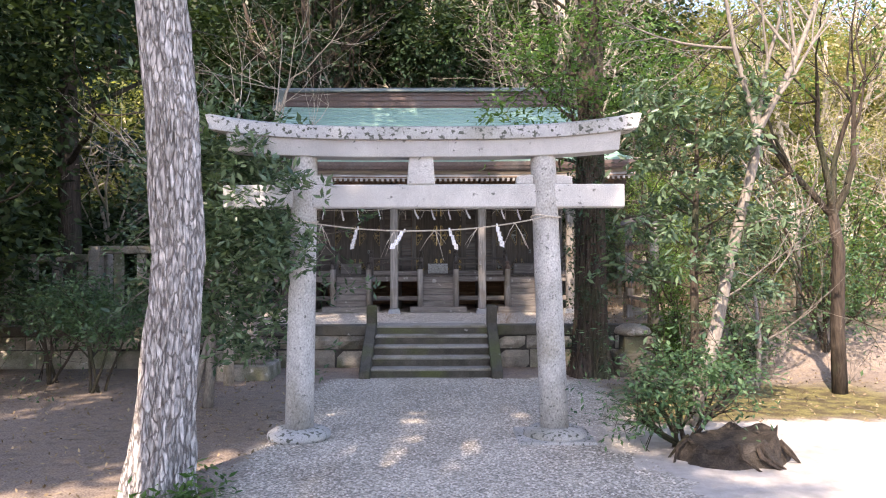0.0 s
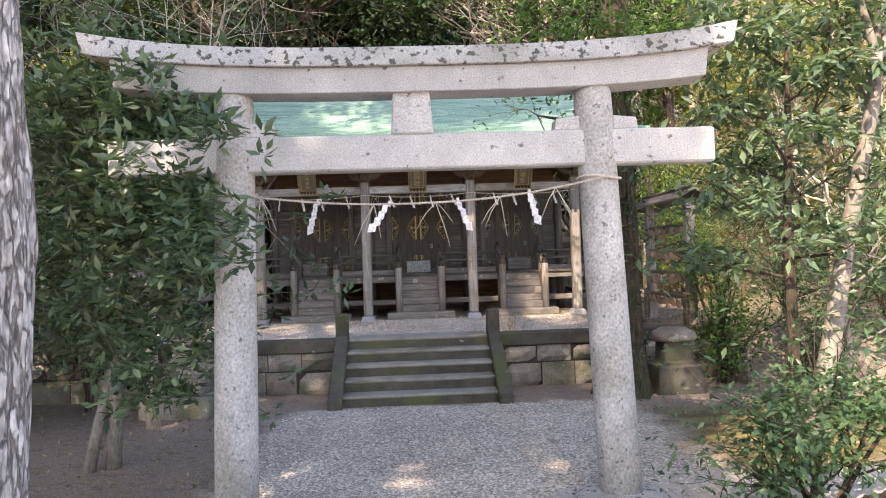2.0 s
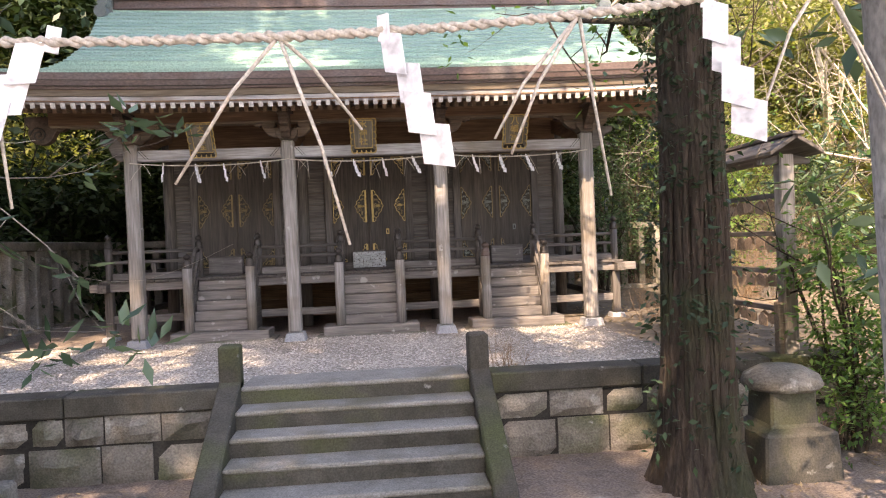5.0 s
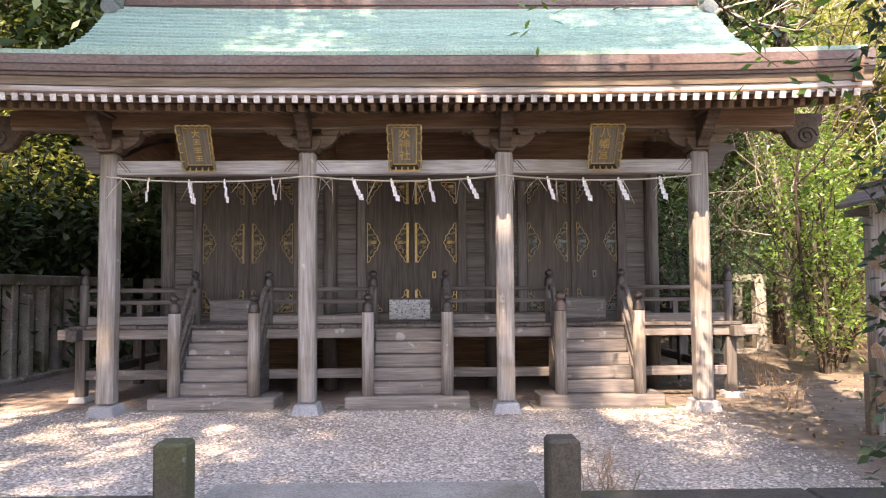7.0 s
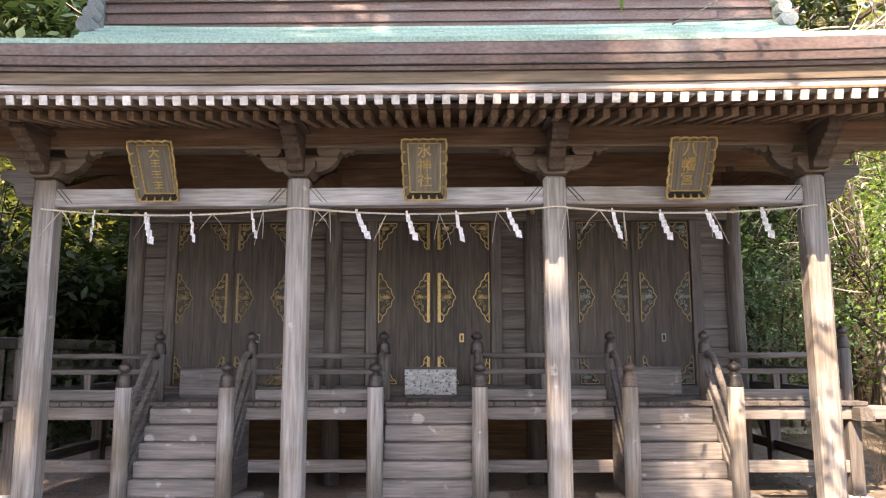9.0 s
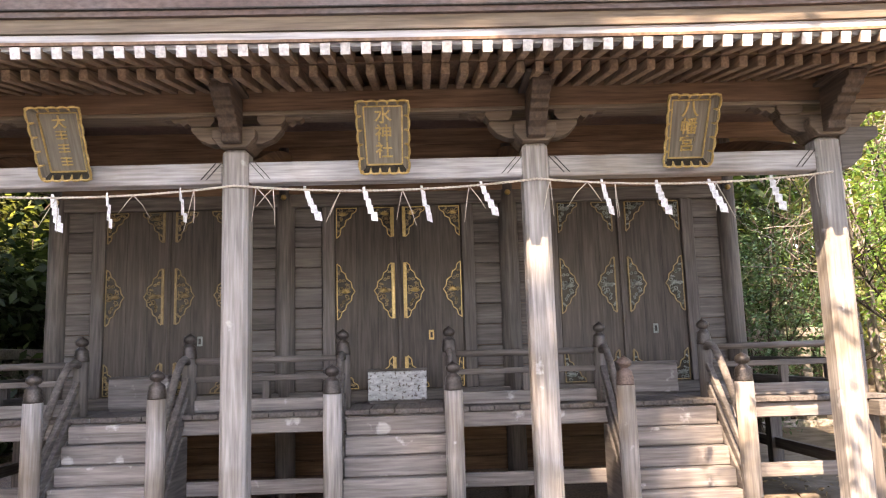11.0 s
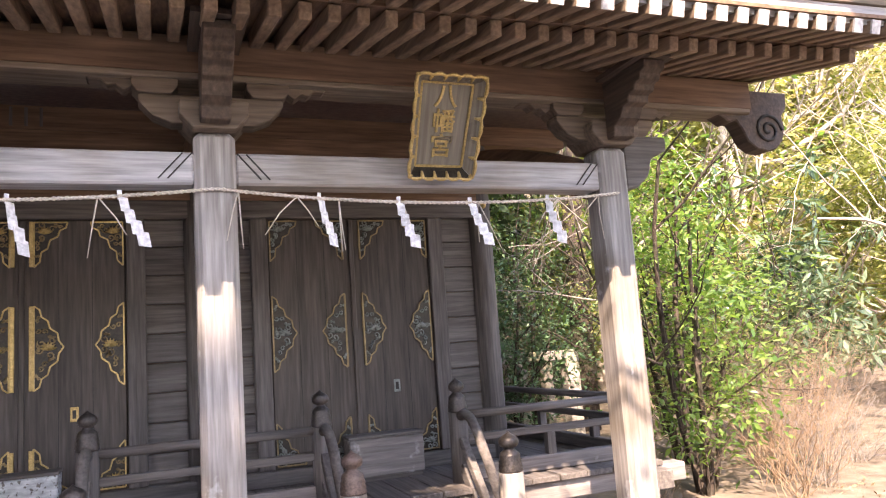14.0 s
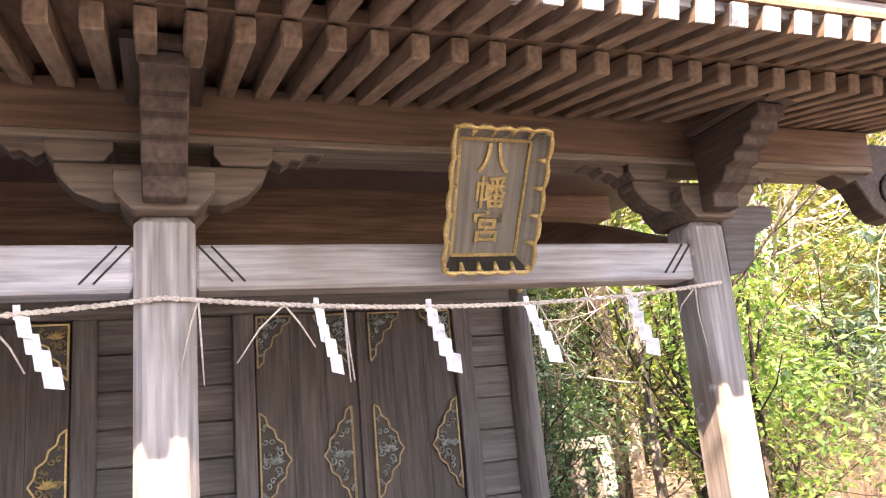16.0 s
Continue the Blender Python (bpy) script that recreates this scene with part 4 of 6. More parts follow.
ridge = part("ridge_box", Mesh().prism([(15.91, 4.8), (15.93, 5.24), (16.37, 5.24), (16.39, 4.8)], CX - 3.36, CX + 3.36, "yz"), copper_brown, hall, bevel=0.01)
for z in (4.93, 5.05, 5.16):
    part("ridge_seam", Mesh().box(CX - 3.37, CX + 3.37, 15.895, 16.405, z, z + 0.022), copper_brown, ridge, bevel=0.004)
part("ridge_cap", Mesh().prism([(15.85, 5.24), (16.45, 5.24), (16.45, 5.29), (16.15, 5.39), (15.85, 5.29)], CX - 3.5, CX + 3.5, "yz"), copper_ridge, ridge, bevel=0.01)
for s in (-1, 1):
    e = CX + s * 3.36
    m = Mesh()
    m.box(min(e, e + s * 0.12), max(e, e + s * 0.12), 15.88, 16.42, 4.85, 5.28)
    for k, (z, r) in enumerate(((4.86, 0.085), (5.00, 0.07), (5.11, 0.065), (5.21, 0.06))):
        m.tube([(e - 0.01 + s * (0.10 - 0.02 * k), 15.72 + 0.04 * k, z), (e - 0.01 + s * (0.10 - 0.02 * k), 16.5, z)], r, 14)
    part("ridge_end_ornament", m, copper_ridge, hall, "rolled grey copper ridge end")
for s in (-1, 1):                                          # gable boards
    m = Mesh()
    pts = [(CX + s * 3.34, y, z - 0.11) for y, z in both]
    for a, b in zip(pts, pts[1:]):
        m.beam(a, b, 0.06, 0.17)
    part("barge_board", m, brown_y, hall)
    part("gable_wall", Mesh().prism([(13.6, 3.3), (17.3, 3.3), (16.15, 4.6)], CX + s * 2.5 - 0.03, CX + s * 2.5 + 0.03, "yz"), brown_z, hall)

# hall walls, round columns, door frames
COLS = [CX + 1.638 * k for k in (-1.5, -0.5, 0.5, 1.5)]
for x in COLS:
    part("column", Mesh().tube([(x, WALL, PLAT - 0.02), (x, WALL, 2.2), (x, WALL, 3.17)], 0.07, 20), grey_z, hall)
    part("nail_cover", Mesh().lathe([(0.022, 0), (0.018, 0.012), (0.006, 0.02)], 12), gold, hall, world=False).matrix_basis = Matrix.Translation(Vector((x, WALL - 0.07, 2.775)) - hall.location) @ pose(0, 0, 0, 90)
part("head_rail", Mesh().box(COLS[0], COLS[3], WALL - 0.05, WALL + 0.04, 2.705, 2.80), grey_x, hall, bevel=0.005)
part("sill_rail", Mesh().box(COLS[0], COLS[3], WALL - 0.06, WALL + 0.04, DECK, 1.37), grey_x, hall, bevel=0.005)
DW = 0.463
for k in range(4):                                         # wall boards beside the doors
    for sx in ((COLS[k] - 0.5, COLS[k]), (COLS[k], COLS[k] + 0.5)):
        lo = max(sx[0], BAYS[k - 1] + DW + 0.09 if k > 0 else COLS[0])
        hi = min(sx[1], BAYS[k] - DW - 0.09 if k < 3 else COLS[3])
        if hi - lo < 0.03:
            continue
        for j in range(9):
            z0 = 1.37 + j * 0.149
            part("wall_board", Mesh().box(lo, hi, WALL, WALL + 0.03, z0 + 0.002, min(z0 + 0.147, 2.705)), grey_x, hall, bevel=0.004)
for s, x in ((-1, COLS[0]), (1, COLS[3])):                 # side and rear walls
    for j in range(13):
        z0 = 1.29 + j * 0.149
        part("wall_board", Mesh().box(x - 0.015, x + 0.015, WALL + 0.06, 16.4, z0 + 0.002, z0 + 0.147), grey_y, hall, bevel=0.004)
    part("column", Mesh().tube([(x, 16.4, PLAT - 0.02), (x, 16.4, 3.2)], 0.07, 16), grey_z, hall)
part("rear_wall", Mesh().box(COLS[0], COLS[3], 16.37, 16.43, 1.2, 3.25), grey_x, hall)
part("floor_frame", Mesh().box(COLS[0], COLS[3], WALL + 0.02, 16.4, 1.15, 1.27), brown_x, hall)
part("inner_dark_wall", Mesh().box(COLS[0], COLS[3], WALL + 0.05, WALL + 0.08, 1.27, 3.2), brown_x, hall)
for j in range(4):
    part("under_board", Mesh().box(COLS[0], COLS[3], 16.2, 16.24, 0.58 + j * 0.14, 0.716 + j * 0.14), brown_x, hall, bevel=0.003)


# ---- doors with chased fittings ----
def fitting(outline, spots):
    """A chased plate: returns plate, rim, scrollwork and the lotus."""
    plate = Mesh().prism(outline, -0.004, 0.0)
    rim = Mesh()
    n = len(outline)
    for i in range(n):
        a, b = outline[i], outline[(i + 1) % n]
        rim.beam((a[0], -0.006, a[1]), (b[0], -0.006, b[1]), 0.007, 0.008, (0, 1, 0))
    rel, lotus = Mesh(), Mesh()
    for i, (x, z, r) in enumerate(spots):
        if i == 0:                                         # a lotus of pointed petals
            for k in range(7):
                a = math.pi * (k / 6 - 0.0) * 0.8 + 0.1 * math.pi
                lotus.tube([(x, -0.006, z - r * 0.3), (x + r * 0.55 * math.cos(a), -0.011, z - r * 0.3 + r * 0.6 * math.sin(a)), (x + r * math.cos(a), -0.006, z - r * 0.3 + r * math.sin(a))], [r * 0.1, r * 0.19, r * 0.04], 5)
        for k in range(2 if i else 4):                     # scrolls that curl inwards
            a0 = 2.4 * k + x * 40 + i
            q = 0.5 if i else 0.95
            cx_, cz_ = x + r * q * math.cos(a0), z + r * q * math.sin(a0)
            rel.tube([(cx_ + r * 0.5 * (1 - j / 11) * math.cos(j * 0.75 + a0), -0.007, cz_ + r * 0.5 * (1 - j / 11) * math.sin(j * 0.75 + a0)) for j in range(10)], 0.0042, 4)
    return plate, rim, rel, lotus


def mid_plate(s):
    """A half lozenge with lobed edge, its straight side at x = 0, bulging to s."""
    o = [(0, -0.165), (0.02, -0.15), (0.028, -0.12), (0.05, -0.105), (0.058, -0.075), (0.085, -0.055), (0.09, -0.025), (0.108, 0.0),
         (0.09, 0.025), (0.085, 0.055), (0.058, 0.075), (0.05, 0.105), (0.028, 0.12), (0.02, 0.15), (0, 0.165)]
    return [(s * x * 1.19, z * 1.23) for x, z in o]


def corner_plate(s, t):
    o = [(0, 0), (0.105, 0), (0.10, 0.02), (0.08, 0.032), (0.074, 0.055), (0.05, 0.068), (0.042, 0.10), (0.022, 0.115), (0.018, 0.15), (0, 0.17)]
    return [(s * x * 1.40, -t * z * 1.30) for x, z in o]


for bi, bx in enumerate((-1.932, -0.277, 1.353)):
    for s in (-1, 1):
        part("door_jamb", Mesh().box(bx + s * (DW + 0.045) - 0.045, bx + s * (DW + 0.045) + 0.045, WALL - 0.045, WALL + 0.03, 1.37, 2.705), grey_z, hall, bevel=0.006)
    dr = part("door", Mesh().box(bx - DW, bx + DW, WALL - 0.005, WALL + 0.02, 1.37, 2.705), door_wood, hall, "pair of closed dark plank doors with chased metal fittings")
    for s in (-1, 1):
        x0, x1 = sorted((bx + s * 0.004, bx + s * (DW - 0.004)))
        leaf = part("door_leaf", Mesh().box(x0, x1, WALL - 0.022, WALL - 0.004, 1.375, 2.70), door_wood, dr, bevel=0.004)
        for k in range(1, 3):
            xx = x0 + (x1 - x0) * k / 3
            part("board_joint", Mesh().box(xx - 0.0015, xx + 0.0015, WALL - 0.0235, WALL - 0.02, 1.38, 2.695), black_void, leaf.parent)
        inner, outer = bx + s * 0.052, bx + s * (DW - 0.014)
        places = [(mid_plate(s), inner, 2.077, 1), (mid_plate(-s), outer, 2.077, 1)]
        for t, z in ((1, 2.69), (-1, 1.385)):
            places += [(corner_plate(s, t), inner, z, 0), (corner_plate(-s, t), outer, z, 0)]
        for o, x, z, mid in places:
            sg = 1 if max(q[0] for q in o) > 0.05 else -1
            sv = 1 if max(q[1] for q in o) > 0.05 else -1
            if mid:
                sp = [(sg * 0.062, 0.0, 0.04), (sg * 0.022, 0.0, 0.018), (sg * 0.034, 0.085, 0.028), (sg * 0.034, -0.085, 0.028), (sg * 0.014, 0.14, 0.017), (sg * 0.014, -0.14, 0.017), (sg * 0.075, 0.052, 0.015), (sg * 0.075, -0.052, 0.015)]
            else:
                sp = [(sg * 0.046, sv * 0.046, 0.036), (sg * 0.02, sv * 0.115, 0.024), (sg * 0.105, sv * 0.022, 0.02), (sg * 0.012, sv * 0.165, 0.013), (sg * 0.03, sv * 0.085, 0.012)]
            a, b, c, d_ = fitting(o, sp)
            m4 = Matrix.Translation((x, WALL - 0.022, z))
            for nm, mm, mt in (("fitting_plate", a, bronze), ("fitting_rim", b, (brass, gold, brass)[bi]), ("fitting_relief", c, (brass, brass, green_bronze)[bi]), ("fitting_lotus", d_, (brass, gold, green_bronze)[bi])):
                ob = part(nm, mm, mt, dr, world=False)
                ob.matrix_basis = m4
                if nm in ("fitting_relief", "fitting_lotus"):
                    tagged(ob, kind="stuff")
        wide = (0.036, 0.030, 0.044)[bi]                   # gilt strips on the meeting stiles
        for z0, z1 in ((1.875, 2.28), (1.385, 1.60), (2.47, 2.695)):
            part("gilt_strip", Mesh().box(min(bx + s * wide, bx + s * 0.05), max(bx + s * wide, bx + s * 0.05), WALL - 0.03, WALL - 0.021, z0, z1), (brass, gold, brass)[bi], dr, bevel=0.003)
    part("meeting_stile", Mesh().box(bx - 0.014, bx + 0.014, WALL - 0.036, WALL - 0.004, 1.375, 2.70), door_wood, dr, bevel=0.005)
    lx = bx + 0.225
    part("lock_plate", Mesh().box(lx - 0.019, lx + 0.019, WALL - 0.027, WALL - 0.021, 1.715, 1.785), gold if bi == 1 else green_bronze, dr, "small lock plate", bevel=0.003)
    part("keyhole", Mesh().box(lx - 0.008, lx + 0.008, WALL - 0.03, WALL - 0.026, 1.73, 1.77), black_void, dr)

# ---- veranda ----
VX0, VX1 = CX - 3.0, CX + 2.98
deck = thing("veranda", (CX, DY, PLAT), "weathered plank veranda with low railings round the hall", "veranda")
nb = 40
for i in range(nb):
    x0 = VX0 - 0.06 + (VX1 - VX0 + 0.12) * i / nb
    x1 = VX0 - 0.06 + (VX1 - VX0 + 0.12) * (i + 1) / nb
    yb = 14.9 if x1 > COLS[0] and x0 < COLS[3] else 16.9
    part("plank", Mesh().box(x0 + 0.002, x1 - 0.002, DY - 0.05 + g.uniform(-0.005, 0.005), yb, DECK - 0.03, DECK), grey_y, deck, bevel=0.004)
part("front_beam", Mesh().box(VX0 - 0.18, VX1 + 0.22, DY - 0.02, DY + 0.08, DECK - 0.125, DECK - 0.032), peeled_x, deck, bevel=0.006)
for x in (VX0, VX1):
    part("side_beam", Mesh().box(x - 0.05, x + 0.05, DY - 0.14, 17.0, DECK - 0.13, DECK - 0.034), grey_y, deck, bevel=0.006)
UX = [VX0 + 0.02, VX1 - 0.02]
for x in UX:
    part("stilt", Mesh().box(x - 0.045, x + 0.045, DY, DY + 0.09, PLAT + 0.05, DECK - 0.126), grey_z, deck, bevel=0.006)
    part("stilt_stone", Mesh().prism([(x - 0.09, 0.56), (x + 0.09, 0.56), (x + 0.07, 0.65), (x - 0.07, 0.65)], DY - 0.05, DY + 0.14), foot_stone, deck, bevel=0.006)
    for yy in (15.5, 16.8):
        part("stilt", Mesh().box(x - 0.045, x + 0.045, yy, yy + 0.09, PLAT - 0.02, DECK - 0.03), grey_z, deck)
part("ground_rail", Mesh().box(VX0, VX1, DY + 0.02, DY + 0.06, 0.80, 0.885), peeled_x, deck, bevel=0.006)
part("side_rail", Mesh().box(VX1 - 0.04, VX1, DY + 0.1, 16.9, 0.80, 0.88), grey_y, deck)
part("side_rail", Mesh().box(VX0, VX0 + 0.04, DY + 0.1, 16.9, 0.80, 0.88), grey_y, deck)


def finial(z0, r):
    """Rings and an onion-shaped knob on a newel."""
    p = [(r, 0), (r * 1.06, 0.008), (r, 0.016), (r * 1.04, 0.026), (r * 0.94, 0.036), (r * 0.99, 0.046), (r * 0.88, 0.056), (r * 0.92, 0.066), (r * 0.8, 0.078),
         (r * 0.45, 0.092), (r * 0.42, 0.098), (r * 0.72, 0.104), (r * 0.86, 0.118), (r * 0.84, 0.132), (r * 0.6, 0.146), (r * 0.2, 0.156), (0.002, 0.165)]
    return [(a, z0 + b) for a, b in p]


knob = material("dark_finial_metal", (0.055, 0.048, 0.043), (0.11, 0.095, 0.085), 0.42, (15, 15, 15), 100, 0.2, metal=0.6)
knob_worn = material("worn_finial_copper", (0.12, 0.085, 0.07), (0.19, 0.14, 0.115), 0.5, (15, 15, 15), 100, 0.2, metal=0.5)


def railing(name, a, b, ends):
    """A run of railing from a to b at deck height, with round top rail, middle rail, foot rail and stubs."""
    a, b = Vector(a), Vector(b)
    ax = "x" if abs(b.x - a.x) > abs(b.y - a.y) else "y"
    w = {"x": grey_x, "y": grey_y}[ax]
    ob = thing(name, (a + b) / 2, "low grey wooden veranda railing with a round top rail", "railing", "veranda railings")
    up = Vector((0, 0, 1))
    part("top_rail", Mesh().tube([a + up * 0.318, (a + b) / 2 + up * 0.318, b + up * 0.318], 0.021, 12), w, ob)
    part("middle_rail", Mesh().beam(a + up * 0.205, b + up * 0.205, 0.04, 0.036), w, ob, bevel=0.004)
    part("foot_rail", Mesh().beam(a + up * 0.04, b + up * 0.04, 0.05, 0.075), peeled_x if ax == "x" else w, ob, bevel=0.005)
    d = (b - a)
    n = max(1, int(d.length / 0.55))
    for i in range(n):
        p = a + d * (i + 0.5) / n
        part("stub", Mesh().box(p.x - 0.022, p.x + 0.022, p.y - 0.022, p.y + 0.022, p.z + 0.078, p.z + 0.187), grey_z, ob)
    return ob


RYV, NX = 14.32, 0.338
for a, b in ((VX0, BAYS[0] - NX), (BAYS[0] + NX, BAYS[1] - NX), (BAYS[1] + NX, BAYS[2] - NX), (BAYS[2] + NX, VX1)):
    railing("veranda_railing", (a + 0.04, RYV, DECK), (b - 0.04, RYV, DECK), 0)
for x in (VX0, VX1):
    railing("veranda_railing", (x, RYV + 0.05, DECK), (x, 16.9, DECK), 0)
    ob = thing("corner_newel", (x, RYV, DECK), "round grey corner newel of the veranda with dark onion finial", "newel post", "veranda newels")
    part("newel_shaft", Mesh().tube([(x, RYV, DECK - 0.2), (x, RYV, DECK + 0.37)], 0.043, 16), grey_z, ob)
    part("finial", Mesh().lathe(finial(DECK + 0.37, 0.045), 16, (x, RYV, 0)), knob, ob)

for bi, bx in enumerate(BAYS):
    fl = thing("wooden_steps", (bx, 13.75, PLAT), "steep wooden steps with curved rails up to the veranda", "steps", "veranda steps")
    part("base_block", Mesh().box(bx - 0.53, bx + 0.53, 13.68, 14.05, PLAT - 0.03, 0.705), peeled_x, fl, bevel=0.012)
    part("base_stone", Mesh().box(bx - 0.60, bx + 0.60, 13.60, 14.05, PLAT - 0.05, PLAT + 0.012), stone_wall, fl, bevel=0.01)
    ns = 5
    for i in range(ns):
        z0 = 0.705 + (DECK - 0.04 - 0.705) * i / ns
        z1 = 0.705 + (DECK - 0.04 - 0.705) * (i + 1) / ns
        y0 = 13.80 + 0.075 * i
        part("step", Mesh().box(bx - 0.30, bx + 0.30, y0, DY + 0.02, z0 + 0.003, z1), peeled_x, fl, bevel=0.006)
    for s in (-1, 1):
        x = bx + s * NX
        part("stringer", Mesh().prism([(13.80, 0.705), (14.2, 0.705), (14.2, DECK - 0.13), (14.12, DECK - 0.13), (13.80, 0.84)], x - 0.035, x + 0.035, "yz"), grey_y, fl, bevel=0.005)
        lown = part("lower_newel", Mesh().tube([(x, 13.765, 0.705), (x, 13.765, 1.41)], 0.052, 20), post_wood, fl)
        part("finial", Mesh().lathe(finial(1.41, 0.05), 18, (x, 13.765, 0)), knob if (bi, s) != (2, -1) else knob_worn, lown)
        upn = part("upper_newel", Mesh().tube([(x, RYV, DECK - 0.05), (x, RYV, 1.625)], 0.046, 20), grey_z, fl)
        part("finial", Mesh().lathe(finial(1.625, 0.046), 18, (x, RYV, 0)), knob, upn)
        pts = [(x, RYV - 0.02, 1.60), (x, RYV - 0.09, 1.625), (x, RYV - 0.16, 1.605), (x, RYV - 0.23, 1.545), (x, RYV - 0.32, 1.43), (x, RYV - 0.42, 1.29), (x, 13.81, 1.15)]
        part("curved_rail", Mesh().tube(pts, 0.023, 12), grey_y, fl)
        part("slanting_rail", Mesh().beam((x, RYV - 0.04, 1.50), (x, 13.80, 0.985), 0.036, 0.04), grey_y, fl, bevel=0.004)
        part("slanting_rail", Mesh().beam((x, RYV - 0.04, 1.37), (x, 13.80, 0.85), 0.04, 0.06), grey_y, fl, bevel=0.004)

for bi, bx in enumerate((-2.04, -0.295, 1.43)):
    ob = thing("offering_box", (bx, 14.70, DECK), "small wooden offering box with flaking pale paint" if bi == 1 else "small dark wooden offering box with worn paint", "offering box", "offering boxes")
    part("box_body", Mesh().box(bx - 0.2, bx + 0.2, 14.66, 14.80, DECK + 0.02, 1.505), peeled_box if bi == 1 else peeled_x, ob, bevel=0.006)
    part("box_rim", Mesh().box(bx - 0.205, bx + 0.205, 14.655, 14.805, 1.505, 1.52), grey_x, ob, bevel=0.003)
    part("box_foot", Mesh().box(bx - 0.19, bx + 0.19, 14.67, 14.79, DECK, DECK + 0.02), grey_x, ob)

# ---- name plaques ----
def plaque(bx, text, i):
    tilt = math.degrees(math.atan2(0.20, 0.345))
    ob = thing("name_plaque", (bx, 13.43, 2.585), "tilted shrine name plaque with gilt scalloped frame and gilt characters", "plaque", "name plaques")
    ob.rotation_euler = (radians(tilt), 0, 0)
    H, WB, WT = 0.395, 0.093, 0.10
    part("panel", Mesh().prism([(-WB, 0.045), (WB, 0.045), (WT, H - 0.04), (-WT, H - 0.04)], -0.002, 0.014), plaque_panel, ob, world=False)
    m = Mesh()
    for a, b in (((-WB, 0.045), (WB, 0.045)), ((WB, 0.045), (WT, H - 0.04)), ((WT, H - 0.04), (-WT, H - 0.04)), ((-WT, H - 0.04), (-WB, 0.045))):
        m.beam((a[0], -0.006, a[1]), (b[0], -0.006, b[1]), 0.008, 0.008, (0, 1, 0))
    part("inner_moulding", m, gold, ob, world=False)
    # flaring scalloped boards on four sides
    sides = [((-WT - 0.002, H - 0.04), (WT + 0.002, H - 0.04), (0, 1)), ((-WB, 0.045), (WB, 0.045), (0, -1)), ((-WB, 0.045), (-WT, H - 0.04), (-1, 0)), ((WB, 0.045), (WT, H - 0.04), (1, 0))]
    for (x0, z0), (x1, z1), (nx_, nz_) in sides:
        n = 15
        inner, outer = [], []
        for k in range(n + 1):
            u = k / n
            ex = (u - 0.5) * 2 * 0.03
            wv = 0.034 + 0.003 * (1 if k % 3 else -0.6)
            tx, tz = (ex, 0) if nz_ else (0, ex)
            inner.append((x0 + (x1 - x0) * u, z0 + (z1 - z0) * u))
            outer.append((x0 + (x1 - x0) * u + nx_ * wv + tx, z0 + (z1 - z0) * u + nz_ * wv + tz))
        v = [(a, -0.004, b) for a, b in inner] + [(a, -0.055, b) for a, b in outer] + [(a, -0.051, b) for a, b in outer] + [(a, 0.004, b) for a, b in inner]
        f = []
        for k in range(n):
            for r in range(3):
                f.append((r * (n + 1) + k, r * (n + 1) + k + 1, (r + 1) * (n + 1) + k + 1, (r + 1) * (n + 1) + k))
        part("frame_board", Mesh().add(v, f), bronze if nz_ == -1 else plaque_panel, ob, world=False)
        m = Mesh()
        m.tube([(a, -0.054, b) for a, b in outer], [0.0045 + 0.003 * (k % 3 > 0) for k in range(n + 1)], 6)
        for k in range(0, n + 1, 3):
            a, b = outer[k]
            m.tube([(a, -0.052, b), (a - nx_ * 0.02, -0.034, b - nz_ * 0.02)], [0.009, 0.004], 6)
        part("gilt_scallop", m, gold, ob, world=False)
    step = 0.093 if len(text) == 3 else 0.07
    for k, ch in enumerate(text):
        if ch == "|":                                      # worn characters that cannot be read
            m = Mesh()
            for j in (-1, 0, 1):
                m.box(-0.028, 0.028, -0.010, -0.004, H - 0.085 - step * k + j * 0.018 - 0.003, H - 0.085 - step * k + j * 0.018 + 0.003)
            m.box(-0.003, 0.003, -0.010, -0.004, H - 0.085 - step * k - 0.024, H - 0.085 - step * k + 0.024)
            part("gilt_character", m, gold, ob, "worn illegible gilt character", world=False)
            continue
        cu = bpy.data.curves.new("character", 'FONT')
        cu.body, cu.size, cu.extrude, cu.offset = ch, 0.092 if len(text) == 3 else 0.07, 0.003, 0.0012
        cu.align_x, cu.align_y = 'CENTER', 'CENTER'
        tmp = bpy.data.objects.new("tmp", cu)
        scene.collection.objects.link(tmp)
        bpy.context.view_layer.update()
        me = bpy.data.meshes.new_from_object(tmp.evaluated_get(bpy.context.evaluated_depsgraph_get()))
        bpy.data.objects.remove(tmp)
        me.materials.clear()
        c = part("gilt_character", me, gold, ob, world=False)
        c.matrix_basis = pose(0, -0.007, H - 0.092 - step * k, 90, 0, 0)
    return ob


for i, (bx, tx) in enumerate(zip((-1.948, -0.288, 1.326), ("大|||", "水神社", "八幡宮"))):
    plaque(bx, tx, i)

# rope and streamers across the porch
g = np.random.default_rng(5)
SRY = PY - PW / 2 - 0.012
rp = thing("porch_rope", (CX, SRY, 2.5), "thin straw rope with paper streamers tied along the porch posts", "sacred rope")
line = []
for a, b in zip(POSTS, POSTS[1:]):
    line += sag((a, SRY, 2.535), (b, SRY, 2.535), 0.045, 12)[(1 if line else 0):]
part("rope", rope_mesh(line, 0.007), rope_mat, rp)
